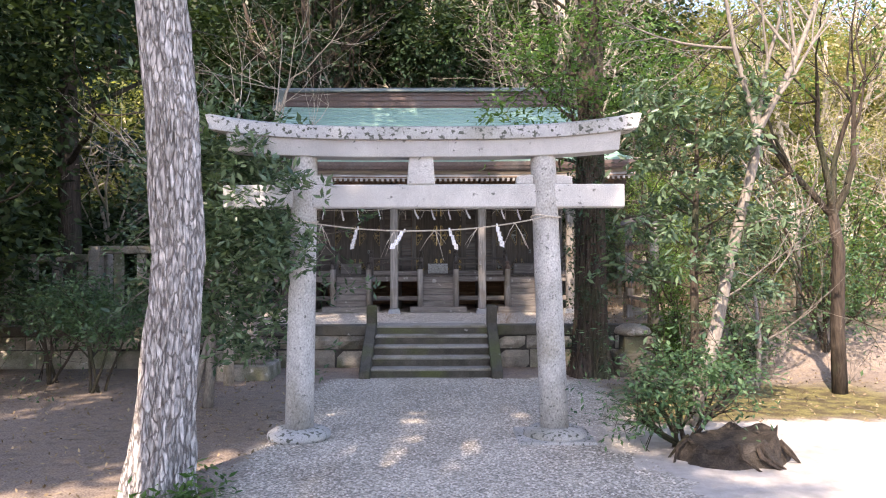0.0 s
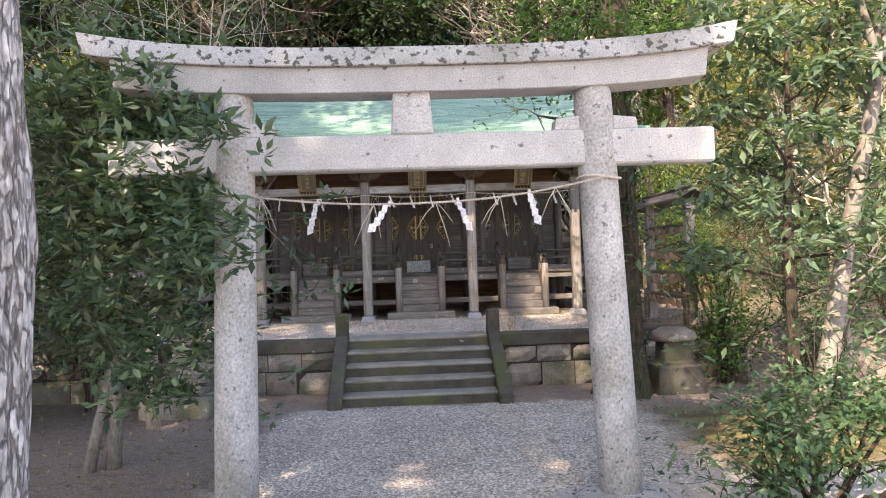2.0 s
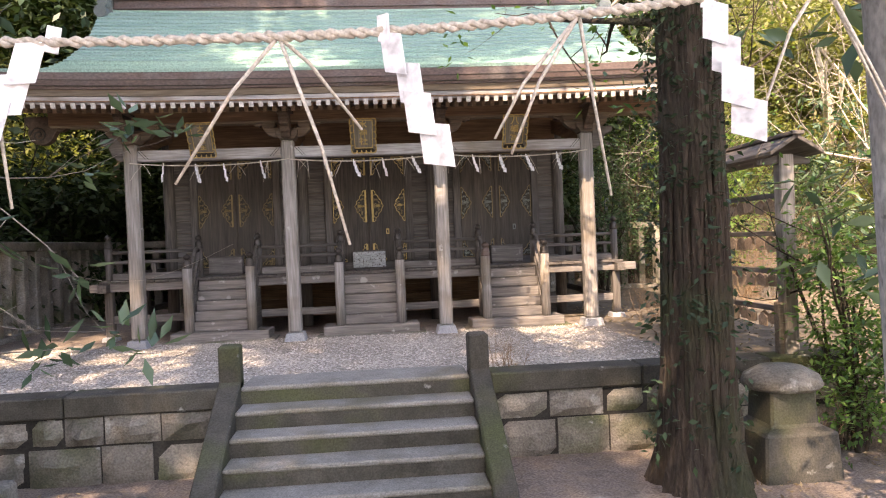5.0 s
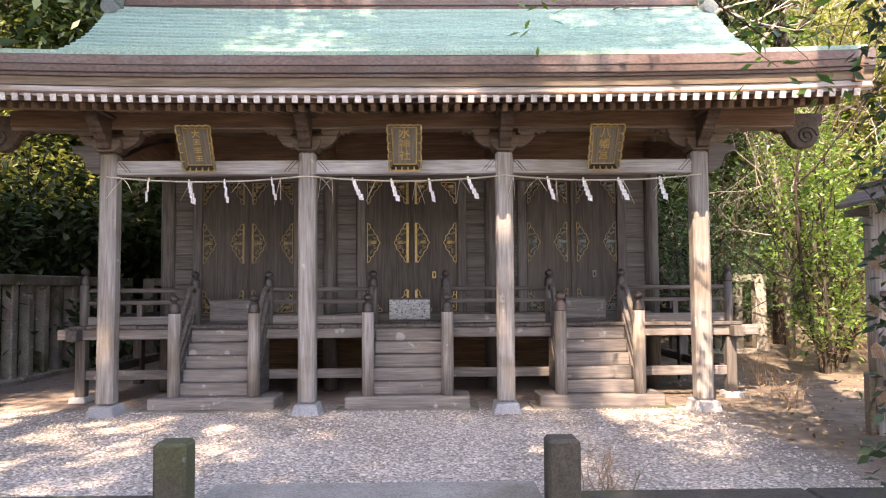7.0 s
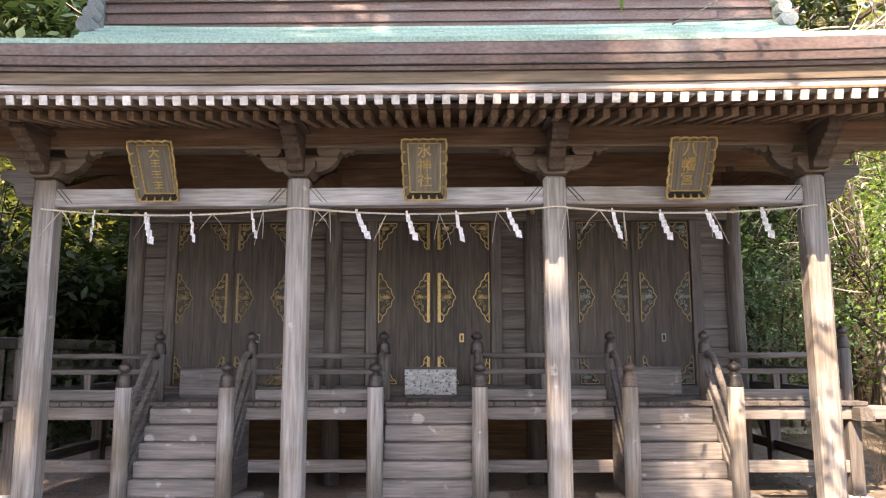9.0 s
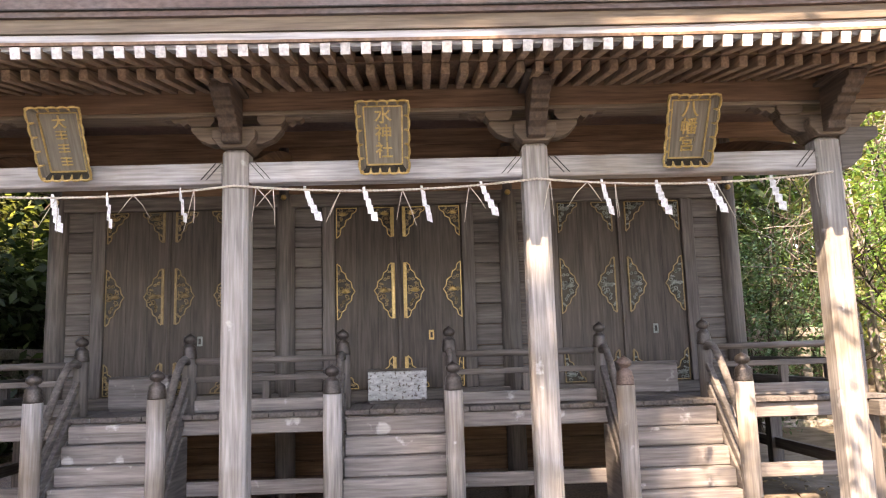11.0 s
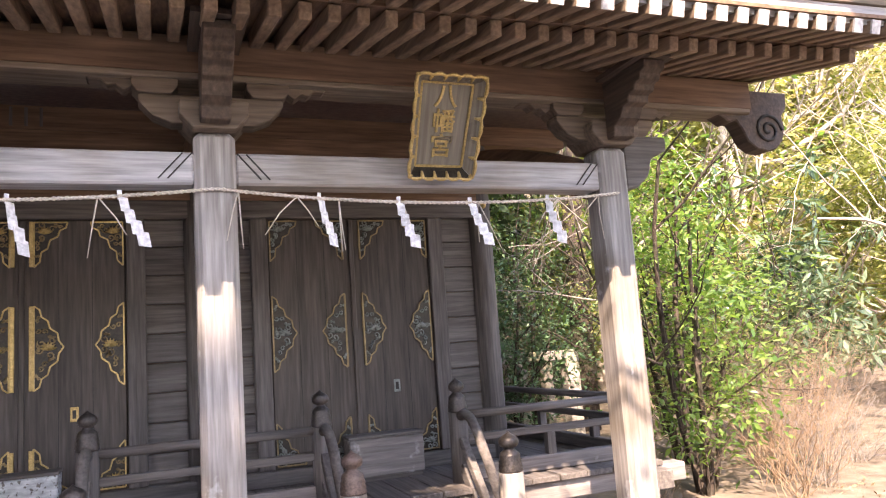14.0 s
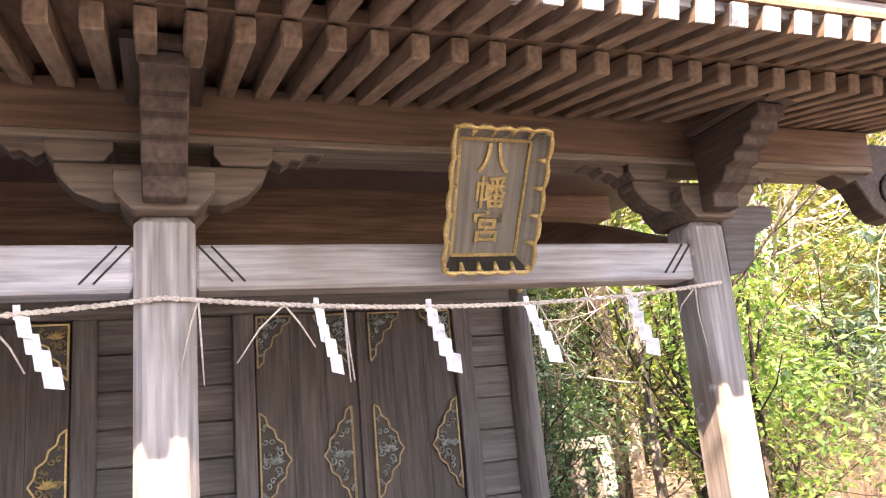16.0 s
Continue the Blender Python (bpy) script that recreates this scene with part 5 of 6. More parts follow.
for x in (-2.38, -2.06, -1.77, -1.385, -0.725, -0.41, -0.10, 0.22, 0.875, 1.17, 1.46, 1.80):
    p = on_line(x)
    ob = part("paper_streamer", shide_mesh(0.155, 0.036, g), paper, rp, "white zigzag paper", world=False)
    ob.location = p - rp.location
    ob.rotation_euler = (0, radians(g.uniform(-8, 8)), radians(g.uniform(-50, 50)))
for x in (-2.59, -2.03, -1.63, -1.31, -0.98, -0.89, -0.53, -0.2, 0.16, 0.60, 0.80, 0.95, 1.19, 1.5, 1.86, 2.05):
    ob = part("straw_tail", straw_mesh(0.2, g, 2), rope_mat, rp, world=False)
    ob.location = on_line(x) - rp.location

# ---- stone lantern, notice board, fence and other stones ----
def square_ring(m, c, prof):
    """Square-section turning: (half width, z)."""
    v = [(c[0] + sx * w, c[1] + sy * w, z) for w, z in prof for sx, sy in ((-1, -1), (1, -1), (1, 1), (-1, 1))]
    n = len(prof)
    f = [(i * 4 + k, i * 4 + (k + 1) % 4, i * 4 + 4 + (k + 1) % 4, i * 4 + 4 + k) for i in range(n - 1) for k in range(4)]
    return m.add(v, f + [(3, 2, 1, 0), tuple(range(n * 4 - 4, n * 4))])


LC = (-2.86, 10.06)
lan = thing("stone_lantern", (*LC, 0), "square stone lantern with mossy cap on a stepped base", "stone lantern")
part("lower_base", square_ring(Mesh(), LC, [(0.36, -0.03), (0.35, 0.20)]), stone_wall, lan, bevel=0.02)
part("upper_base", square_ring(Mesh(), LC, [(0.26, 0.20), (0.25, 0.38)]), stone_wall, lan, bevel=0.02)
part("shaft", square_ring(Mesh(), LC, [(0.19, 0.38), (0.17, 0.43), (0.11, 0.55), (0.085, 0.70), (0.09, 0.80)]), stone_wall, lan, bevel=0.015)
part("light_shelf", square_ring(Mesh(), LC, [(0.09, 0.80), (0.16, 0.85), (0.19, 0.87), (0.19, 0.93)]), stone_wall, lan, bevel=0.012)
for sx in (-1, 1):
    for sy in (-1, 1):
        part("firebox_post", Mesh().box(LC[0] + sx * 0.10 - 0.025, LC[0] + sx * 0.10 + 0.025, LC[1] + sy * 0.10 - 0.025, LC[1] + sy * 0.10 + 0.025, 0.93, 1.13), stone_wall, lan, bevel=0.006)
part("firebox_back", Mesh().box(LC[0] - 0.10, LC[0] + 0.10, LC[1] + 0.09, LC[1] + 0.11, 0.93, 1.13), tan_board, lan)
part("cap", square_ring(Mesh(), LC, [(0.12, 1.13), (0.27, 1.16), (0.29, 1.19), (0.28, 1.22), (0.17, 1.31), (0.08, 1.37)]), stone_wall, lan, "mossy spreading cap", bevel=0.015)
part("jewel", Mesh().lathe([(0.06, 1.37), (0.085, 1.41), (0.08, 1.46), (0.03, 1.52), (0.002, 1.55)], 16, (*LC, 0)), stone_wall, lan)

RC = (2.42, 10.15)
rs = thing("round_stone_pedestal", (*RC, 0), "squat stone pedestal with a rounded mossy cap", "stone pedestal")
part("pedestal", square_ring(Mesh(), RC, [(0.26, -0.03), (0.24, 0.30), (0.16, 0.33), (0.15, 0.55)]), stone_dark, rs, bevel=0.015)
part("rounded_cap", Mesh().lathe([(0.22, 0.55), (0.255, 0.58), (0.23, 0.64), (0.14, 0.69), (0.02, 0.705)], 24, (*RC, 0)), stone_wall, rs)

# rack of votive tablets, seen end on
RX, RY0, RY1 = 2.97, 10.98, 12.45
rack = thing("votive_tablet_rack", (RX, (RY0 + RY1) / 2, PLAT), "roofed wooden rack hung with rows of votive tablets", "tablet rack")
for y in (RY0, RY1):
    part("rack_post", Mesh().box(RX - 0.055, RX + 0.055, y - 0.055, y + 0.055, PLAT - 0.05, 2.16), post_wood, rack, bevel=0.008)
    part("rack_stake", Mesh().box(RX - 0.10, RX - 0.058, y - 0.04, y + 0.04, PLAT - 0.05, 1.02), tan_board, rack, bevel=0.008)
    part("rack_bracket", Mesh().prism([(-0.20, 2.08), (0.20, 2.08), (0.20, 2.12), (0.06, 2.155), (-0.06, 2.155), (-0.20, 2.12)], y - 0.03, y + 0.03, "xz", Matrix.Translation((RX, 0, 0))), grey_x, rack, bevel=0.004)
for z in (0.95, 1.25, 1.55, 1.85):
    part("rack_bar", Mesh().box(RX - 0.02, RX + 0.02, RY0 + 0.055, RY1 - 0.055, z - 0.02, z + 0.02), grey_y, rack, bevel=0.004)
for s_ in (-1, 1):
    part("rack_roof", Mesh().prism([(RX, 2.30), (RX + s_ * 0.21, 2.165), (RX + s_ * 0.21, 2.135), (RX, 2.26)], RY0 - 0.2, RY1 + 0.12), grey_y, rack, bevel=0.005)
part("ridge_board", Mesh().box(RX - 0.05, RX + 0.05, RY0 - 0.22, RY1 + 0.14, 2.285, 2.315), grey_y, rack, bevel=0.005)
g = np.random.default_rng(15)
tablet_wood = material("pale_tablet_wood", (0.30, 0.20, 0.125), (0.52, 0.38, 0.26), 0.75, (9, 9, 9), 60, 0.1, vary=0.3)
tablet = Mesh().prism([(-0.065, 0.0), (0.065, 0.0), (0.065, 0.075), (0.0, 0.105), (-0.065, 0.075)], -0.005, 0.005, "yz").data("votive_tablet", 0.001)
tablet.materials.append(tablet_wood)
for z in (0.95, 1.25, 1.55, 1.85):
    for s_ in (-1, 1):
        for k in range(9):
            ob = part("votive_tablet", tablet, None, rack, world=False)
            ob.location = Vector((RX + s_ * (0.032 + 0.012 * (k % 3)), RY0 + 0.14 + 0.157 * k, z - 0.125 + g.uniform(-0.02, 0.01))) - rack.location
            ob.rotation_euler = (radians(g.uniform(-9, 9)), radians(g.uniform(0, 10) * s_), 0)


def fence(name, a, b, z0, h, n):
    a, b = Vector(a), Vector(b)
    ob = thing(name, ((a.x + b.x) / 2, (a.y + b.y) / 2, z0), "grey stone fence of square posts under a long rail", "stone fence", "stone fences")
    d = b - a
    for i in range(n + 1):
        p = a + d * i / n
        big = 0.085 if i in (0, n) else 0.06
        part("fence_post", Mesh().box(p.x - big, p.x + big, p.y - big, p.y + big, z0 - 0.05, z0 + h - (0.0 if big > 0.07 else 0.12)), stone_wall, ob, bevel=0.012)
    up = Vector((0, 0, 1))
    dn = d.normalized()
    part("fence_rail", Mesh().beam(a + up * (z0 + h - 0.06) + dn * 0.088, b + up * (z0 + h - 0.06) - dn * 0.088, 0.16, 0.12), stone_wall, ob, bevel=0.012)
    part("fence_sill", Mesh().box(min(a.x, b.x) - 0.12, max(a.x, b.x) + 0.12, min(a.y, b.y) - 0.12, max(a.y, b.y) + 0.12, z0 - 0.1, z0 + 0.06), stone_wall, ob, bevel=0.01)
    return ob


fence("stone_fence", (-3.75, 11.2, 0), (-5.5, 11.2, 0), PLAT, 1.22, 5)
fence("stone_fence", (-5.5, 11.5, 0), (-8.5, 11.5, 0), PLAT, 1.1, 8)
fence("stone_fence", (-4.7, 12.6, 0), (-4.7, 18.6, 0), PLAT, 1.2, 18)
fence("stone_fence", (-4.4, 18.8, 0), (5.0, 18.8, 0), PLAT, 1.2, 28)

# ---- trees ----
def trunk_mesh(pts, radii, seg, amp, rings, flare=0.0, furrow=9.0):
    """A trunk with furrowed bark relief and flaring roots."""
    m = Mesh()
    pts = [Vector(p) for p in pts]
    n = len(pts) - 1
    line, rad = [], []
    for k in range(rings + 1):
        u = k / rings * n
        i = min(int(u), n - 1)
        line.append(pts[i].lerp(pts[i + 1], u - i))
        rad.append(radii[i] + (radii[i + 1] - radii[i]) * (u - i))
    v = []
    for p, r in zip(line, rad):
        for k in range(seg):
            a = 2 * math.pi * k / seg
            q = Vector((math.cos(a) * furrow, math.sin(a) * furrow, p.z * 1.7))
            rr = r * (1 + amp * (noise.noise(q) + 0.5 * noise.noise(q * 2.3)) + 0.05 * noise.noise(Vector((math.cos(a) * 1.5, math.sin(a) * 1.5, p.z))))
            if flare:
                rr *= 1 + flare * math.exp(-max(0, p.z - pts[0].z) * 3.2) * (1 + 0.5 * math.sin(a * 5 + 1))
            v.append((p.x + rr * math.cos(a), p.y + rr * math.sin(a), p.z))
    f = [(i * seg + k, i * seg + (k + 1) % seg, (i + 1) * seg + (k + 1) % seg, (i + 1) * seg + k) for i in range(rings) for k in range(seg)]
    return m.add(v, f, True)


# tall tree beside the approach
T1 = thing("tall_tree", (-2.16, 5.0, 0), "tall tree with pale grey flaking bark beside the approach", "tree")
part("trunk", trunk_mesh([(-2.17, 5.0, -0.1), (-2.10, 5.0, 0.6), (-2.02, 5.0, 1.6), (-2.06, 5.0, 2.6), (-2.16, 5.0, 3.6), (-2.2, 5.0, 8.0)], [0.195, 0.18, 0.165, 0.16, 0.155, 0.10], 96, 0.15, 260, 0.35, 8.0), bark_pale, T1)

g = np.random.default_rng(29)
tips = []
for k in range(6):
    m = Mesh()
    branch(m, (-2.18, 5.0, 5.6 + 0.4 * k), (g.normal(), g.normal(), 0.5), 1.6, 0.05, 2, g, tips, 6)
    part("limb", m, bark_pale, T1)
part("crown", leaf_mesh("crown", tips, 0.1, leaf_wood, 30, 0.4, 0.45, 8, 0.25, plain=True), None, T1)
tuft = [(-2.02 + g.normal() * 0.13, 4.72 + g.normal() * 0.1, abs(g.normal()) * 0.12) for k in range(26)] + [(-1.83 + g.normal() * 0.08, 4.9 + g.normal() * 0.1, abs(g.normal()) * 0.1) for k in range(26)]
tagged(part("ground_weeds", leaf_mesh("ground_weeds", tuft, 0.075, leaf_mid, 33, 0.2, 0.4, 5, 0.06), None), "green weeds at the foot of the tall tree", "weeds")

# fallen leaves and twigs on the bare soil
lit = []
while len(lit) < 2600:
    x, y = g.uniform(-7.0, 5.5), g.uniform(2.5, 10.6)
    if -1.7 < x < 1.7 or (x > 1.2 and y < 7.1):
        continue
    lit.append((x, y, ground_z(x, y) + 0.012))
while len(lit) < 3700:
    x, y = g.uniform(2.2, 6.0), g.uniform(11.2, 15.5)
    lit.append((x, y, ground_z(x, y) + 0.012))
leaf_litter = leaf_material("fallen_leaves", (0.10, 0.065, 0.035), (0.42, 0.32, 0.20), 0.8, 0.1)
tagged(part("leaf_litter", leaf_mesh("leaf_litter", lit, 0.045, leaf_litter, 34, 0.0, 0.4, 2, 0.02, plain=True), None), "dry brown leaves scattered over bare soil", "leaf litter", kind="stuff")
m = Mesh()
for k in range(160):
    x, y = lit[k * 7][:2]
    a, l = g.uniform(0, 6.28), g.uniform(0.06, 0.28)
    m.tube([(x, y, ground_z(x, y) + 0.006), (x + l * 0.5 * math.cos(a), y + l * 0.5 * math.sin(a), ground_z(x, y) + 0.012), (x + l * math.cos(a + 0.3), y + l * math.sin(a + 0.3), ground_z(x, y) + 0.006)], [0.004, 0.0035, 0.002], 5)
tagged(part("fallen_twigs", m, bark_grey), "dry twigs scattered over bare soil", "twigs", kind="stuff")

# cedar in front of the terrace, wrapped in ivy
T2 = thing("ivy_clad_cedar", (1.82, 10.0, 0), "cedar trunk wrapped in ivy in front of the terrace wall", "tree")
part("trunk", trunk_mesh([(1.82, 10.05, -0.1), (1.83, 10.05, 1.0), (1.83, 10.05, 2.5), (1.83, 10.05, 4.0), (1.83, 10.05, 8.5)], [0.25, 0.20, 0.185, 0.17, 0.10], 90, 0.17, 200, 0.45, 8.0), bark_cedar, T2)
g = np.random.default_rng(31)
iv = []
for k in range(420):
    a = g.uniform(2.2, 5.6)
    z = 0.15 + 3.4 * g.uniform() ** 0.75
    r = (0.23 if z > 0.6 else 0.30) + g.uniform(0, 0.05)
    iv.append((1.83 + r * math.cos(a), 10.05 + r * math.sin(a), z))
part("ivy", leaf_mesh("ivy", iv, 0.055, leaf_dark, 3, 0.6, 0.5, 4, 0.07), None, T2, "dark ivy leaves")
m = Mesh()
for k in range(30):
    a = g.uniform(2.6, 5.6)
    pts = [(1.83 + (0.23 - 0.01 * j) * math.cos(a + 0.08 * math.sin(j + k)), 10.05 + (0.235 - 0.01 * j) * math.sin(a + 0.08 * math.sin(j + k)), 0.05 + j * 0.45) for j in range(8)]
    m.tube(pts, [(0.014 + 0.006 * (k % 3)) * (1 - 0.07 * j) for j in range(8)], 6)
part("ivy_stem", m, bark_cedar, T2)
tips, m = [], Mesh()
for k in range(10):
    branch(m, (1.74, 10.05, 2.9 + 0.25 * k), (g.normal() - 0.35, g.normal() * 0.7 - 0.5, 0.25), 1.1, 0.03, 2, g, tips, 5)
part("branchwork", m, bark_cedar, T2)
cr = [tuple(p) for p in tips] + [tuple(p) for p in blob_points([(1.3, 9.6, 3.55, 1.15, 0.9, 0.45), (1.9, 9.8, 4.3, 1.3, 1.1, 0.7)], 500, 4)]
part("crown", leaf_mesh("crown", cr, 0.085, leaf_mid, 5, 0.3, 0.42, 8, 0.16), None, T2)

# camellia beside the torii
T3 = thing("camellia_tree", (-2.78, 8.0, 0), "dense dark-leaved camellia beside the torii pillar", "tree")
g = np.random.default_rng(41)
m, tips = Mesh(), []
m.tube([(-2.78, 8.0, -0.05), (-2.74, 7.98, 0.35), (-2.70, 7.9, 0.8), (-2.6, 7.75, 1.4), (-2.5, 7.6, 2.2), (-2.45, 7.5, 2.7)], [0.06, 0.05, 0.045, 0.04, 0.03, 0.015], 12, wobble=0.08)
for k in range(26):
    z = g.uniform(0.7, 2.6)
    u = (z - 0.8) / 2
    branch(m, (-2.7 + 0.12 * u, 7.9 - 0.2 * u, z), (g.normal() + 0.35, g.normal() - 0.45, g.uniform(-0.1, 0.5)), g.uniform(0.5, 0.95), 0.016, 2, g, tips, 5)
part("trunk", m, bark_grey, T3)
cr = list(tips) + [tuple(p) for p in blob_points([(-2.4, 7.3, 2.25, 0.7, 0.8, 0.6), (-1.95, 6.75, 1.75, 0.5, 0.55, 0.5), (-2.6, 7.6, 1.5, 0.6, 0.7, 0.65), (-1.85, 6.45, 2.3, 0.4, 0.4, 0.38), (-2.1, 7.0, 1.0, 0.5, 0.5, 0.38), (-1.5, 6.25, 1.72, 0.3, 0.28, 0.24), (-1.45, 6.2, 2.2, 0.24, 0.24, 0.2), (-2.25, 7.1, 2.75, 0.55, 0.6, 0.35)], 1150, 6, 0.45)]
part("crown", leaf_mesh("crown", cr, 0.10, leaf_camellia, 7, -0.15, 0.36, 10, 0.05), None, T3)

m = Mesh().tube([(-2.93, 7.9, -0.05), (-2.86, 7.92, 0.3), (-2.74, 7.93, 0.75)], [0.05, 0.042, 0.03], 10, wobble=0.1)
part("side_stem", m, bark_grey, T3)

# bush on an old root plate
root_soil = material("dark_root_soil", (0.03, 0.024, 0.019), (0.10, 0.08, 0.064), 0.95, (14, 14, 14), 80, 1.0, c3=(0.16, 0.135, 0.11), depth=0.03)
B1 = thing("root_plate", (2.10, 5.85, 0), "broken mound of roots and dark soil", "stump")
g = np.random.default_rng(51)
m = Mesh()
rings, seg = 9, 40
v = []
for i in range(rings):
    u = i / (rings - 1)
    for k in range(seg):
        a = 2 * math.pi * k / seg
        r = (0.47 - 0.10 * u) * (1 + 0.20 * noise.noise(Vector((math.cos(a) * 2, math.sin(a) * 2, u * 2))) + 0.07 * noise.noise(Vector((math.cos(a) * 7, math.sin(a) * 7, u * 6))))
        v.append((2.10 + r * math.cos(a) * 0.95, 5.85 + r * math.sin(a) * 0.62, -0.04 + 0.23 * u + (0.05 * math.cos(a - 0.4) + 0.03 * noise.noise(Vector((math.cos(a) * 9, math.sin(a) * 9, 2)))) * u + 0.05 * noise.noise(Vector((math.cos(a) * 3, math.sin(a) * 3, 5)))))
m.add(v, [(i * seg + k, i * seg + (k + 1) % seg, (i + 1) * seg + (k + 1) % seg, (i + 1) * seg + k) for i in range(rings - 1) for k in range(seg)] + [tuple(range((rings - 1) * seg, rings * seg))])
part("mound", m, root_soil, B1)
for k in range(12):
    a = g.uniform(0, 6.28)
    m = Mesh().tube([(2.10 + 0.36 * math.cos(a), 5.85 + 0.23 * math.sin(a), 0.17), (2.10 + 0.44 * math.cos(a), 5.85 + 0.29 * math.sin(a), 0.09), (2.10 + 0.52 * math.cos(a + 0.3), 5.85 + 0.34 * math.sin(a + 0.3), -0.02)], [0.018, 0.016, 0.008], 7, wobble=0.2)
    part("root", m, bark_cedar, B1)


def shrub(name, at, blobs, leaf, size, n, seed, label, stems=9, clump=8, bark=None, group="", width=0.42, spread=0.11):
    ob = thing(name, at, label, "shrub", group)
    g = np.random.default_rng(seed)
    m, tips = Mesh(), []
    for k in range(stems):
        b = blobs[int(g.integers(0, len(blobs)))]
        t = Vector((b[0], b[1], b[2])) + Vector(g.normal(size=3)) * 0.35 * min(b[3:])
        d = t - Vector(at)
        branch(m, Vector(at) + Vector((g.uniform(-0.08, 0.08), g.uniform(-0.08, 0.08), -0.03)), d, d.length * 1.05, 0.014 + 0.008 * d.length, 2, g, tips, 5, 0.22)
    tagged(part("branchwork", m, bark or bark_cedar, ob), kind="stuff")
    pts = list(tips) + [tuple(p) for p in blob_points(blobs, n, seed, 0.3)]
    part("foliage", leaf_mesh("foliage", pts, size, leaf, seed + 1, 0.35, width, clump, spread), None, ob)
    return ob


shrub("garden_bush", (1.83, 6.22, 0.02), [(1.95, 6.25, 0.70, 0.48, 0.42, 0.17), (2.3, 6.35, 0.60, 0.34, 0.34, 0.14), (1.6, 6.2, 0.58, 0.30, 0.32, 0.15), (1.42, 6.1, 0.26, 0.22, 0.22, 0.10), (1.75, 6.1, 0.40, 0.22, 0.25, 0.10)], leaf_bush, 0.062, 250, 61, "loose green bush growing out of the root mound", 12)

# slender bare tree to the side of the torii
T4 = thing("slender_bare_tree", (2.18, 7.1, 0), "slender leaning tree with grey bark and bare twigs", "tree")
g = np.random.default_rng(71)
m, tips = Mesh(), []
m.tube([(2.18, 7.1, -0.05), (2.43, 7.15, 0.8), (2.62, 7.2, 1.6), (2.88, 7.25, 2.55), (2.92, 7.25, 2.9)], [0.075, 0.065, 0.055, 0.048, 0.04], 14, wobble=0.1)
part("trunk", m, bark_grey, T4)
for d, l, r in (((-0.25, 0, 1), 2.2, 0.032), ((0.55, 0.1, 0.8), 2.2, 0.036), ((0.1, 0.2, 1), 2.0, 0.026), ((0.3, -0.3, 0.9), 1.6, 0.02)):
    m = Mesh()
    branch(m, (2.92, 7.25, 2.85), d, l, r, 4, g, tips, 6, 0.22)
    part("limb", m, bark_grey, T4)
for z in (1.2, 1.9):
    m = Mesh()
    branch(m, (2.5 + 0.2 * (z - 1), 7.2, z), (0.9, -0.2, 0.45), 0.9, 0.012, 2, g, tips, 5, 0.3)
    part("limb", m, bark_grey, T4)

# young broad-leaved evergreen with foliage in tiers
T6 = thing("broadleaf_evergreen", (2.39, 7.55, 0), "young broad-leaved evergreen with leaves in loose tiers", "tree")
m, tips = Mesh(), []
m.tube([(2.36, 7.56, -0.05), (2.39, 7.55, 0.8), (2.38, 7.55, 1.6), (2.42, 7.56, 2.4), (2.44, 7.58, 3.2)], [0.05, 0.044, 0.036, 0.026, 0.012], 12, wobble=0.1)
tiers = []
for k in range(15):
    z = 1.15 + 0.145 * k
    a, l = k * 2.4, 0.80 - 0.02 * k
    e = (2.40 + l * math.cos(a), 7.55 + l * math.sin(a) * 0.9, z + 0.22)
    branch(m, (2.39, 7.55, z), (math.cos(a), math.sin(a) * 0.9, 0.25), l, 0.014, 2, g, tips, 5, 0.25)
    tiers.append((2.47 + 0.68 * l * math.cos(a), 7.55 + 0.6 * l * math.sin(a), z + 0.16, 0.34, 0.34, 0.10))
part("trunk", m, bark_cedar, T6)
part("crown", leaf_mesh("crown", list(tips) + [tuple(p) for p in blob_points(tiers, 420, 75, 0.2)], 0.105, leaf_camellia, 76, 0.4, 0.38, 8, 0.07), None, T6)

T5 = thing("small_side_tree", (4.5, 8.7, 0), "small tree with dark rough trunk and forked limbs", "tree")
m, tips = Mesh(), []
m.tube([(4.5, 8.7, -0.1), (4.48, 8.7, 0.8), (4.52, 8.72, 1.7), (4.45, 8.75, 2.2)], [0.09, 0.075, 0.065, 0.055], 14, wobble=0.15)
for d in ((-0.7, 0.1, 0.8), (0.6, 0, 0.9), (0.1, 0.4, 1), (-0.3, -0.3, 1)):
    branch(m, (4.46, 8.74, 2.1), d, 1.8, 0.045, 3, g, tips, 6, 0.3)
part("trunk", m, bark_cedar, T5)
part("crown", leaf_mesh("crown", tips, 0.09, leaf_mid, 73, 0.4, 0.4, 6, 0.16), None, T5)

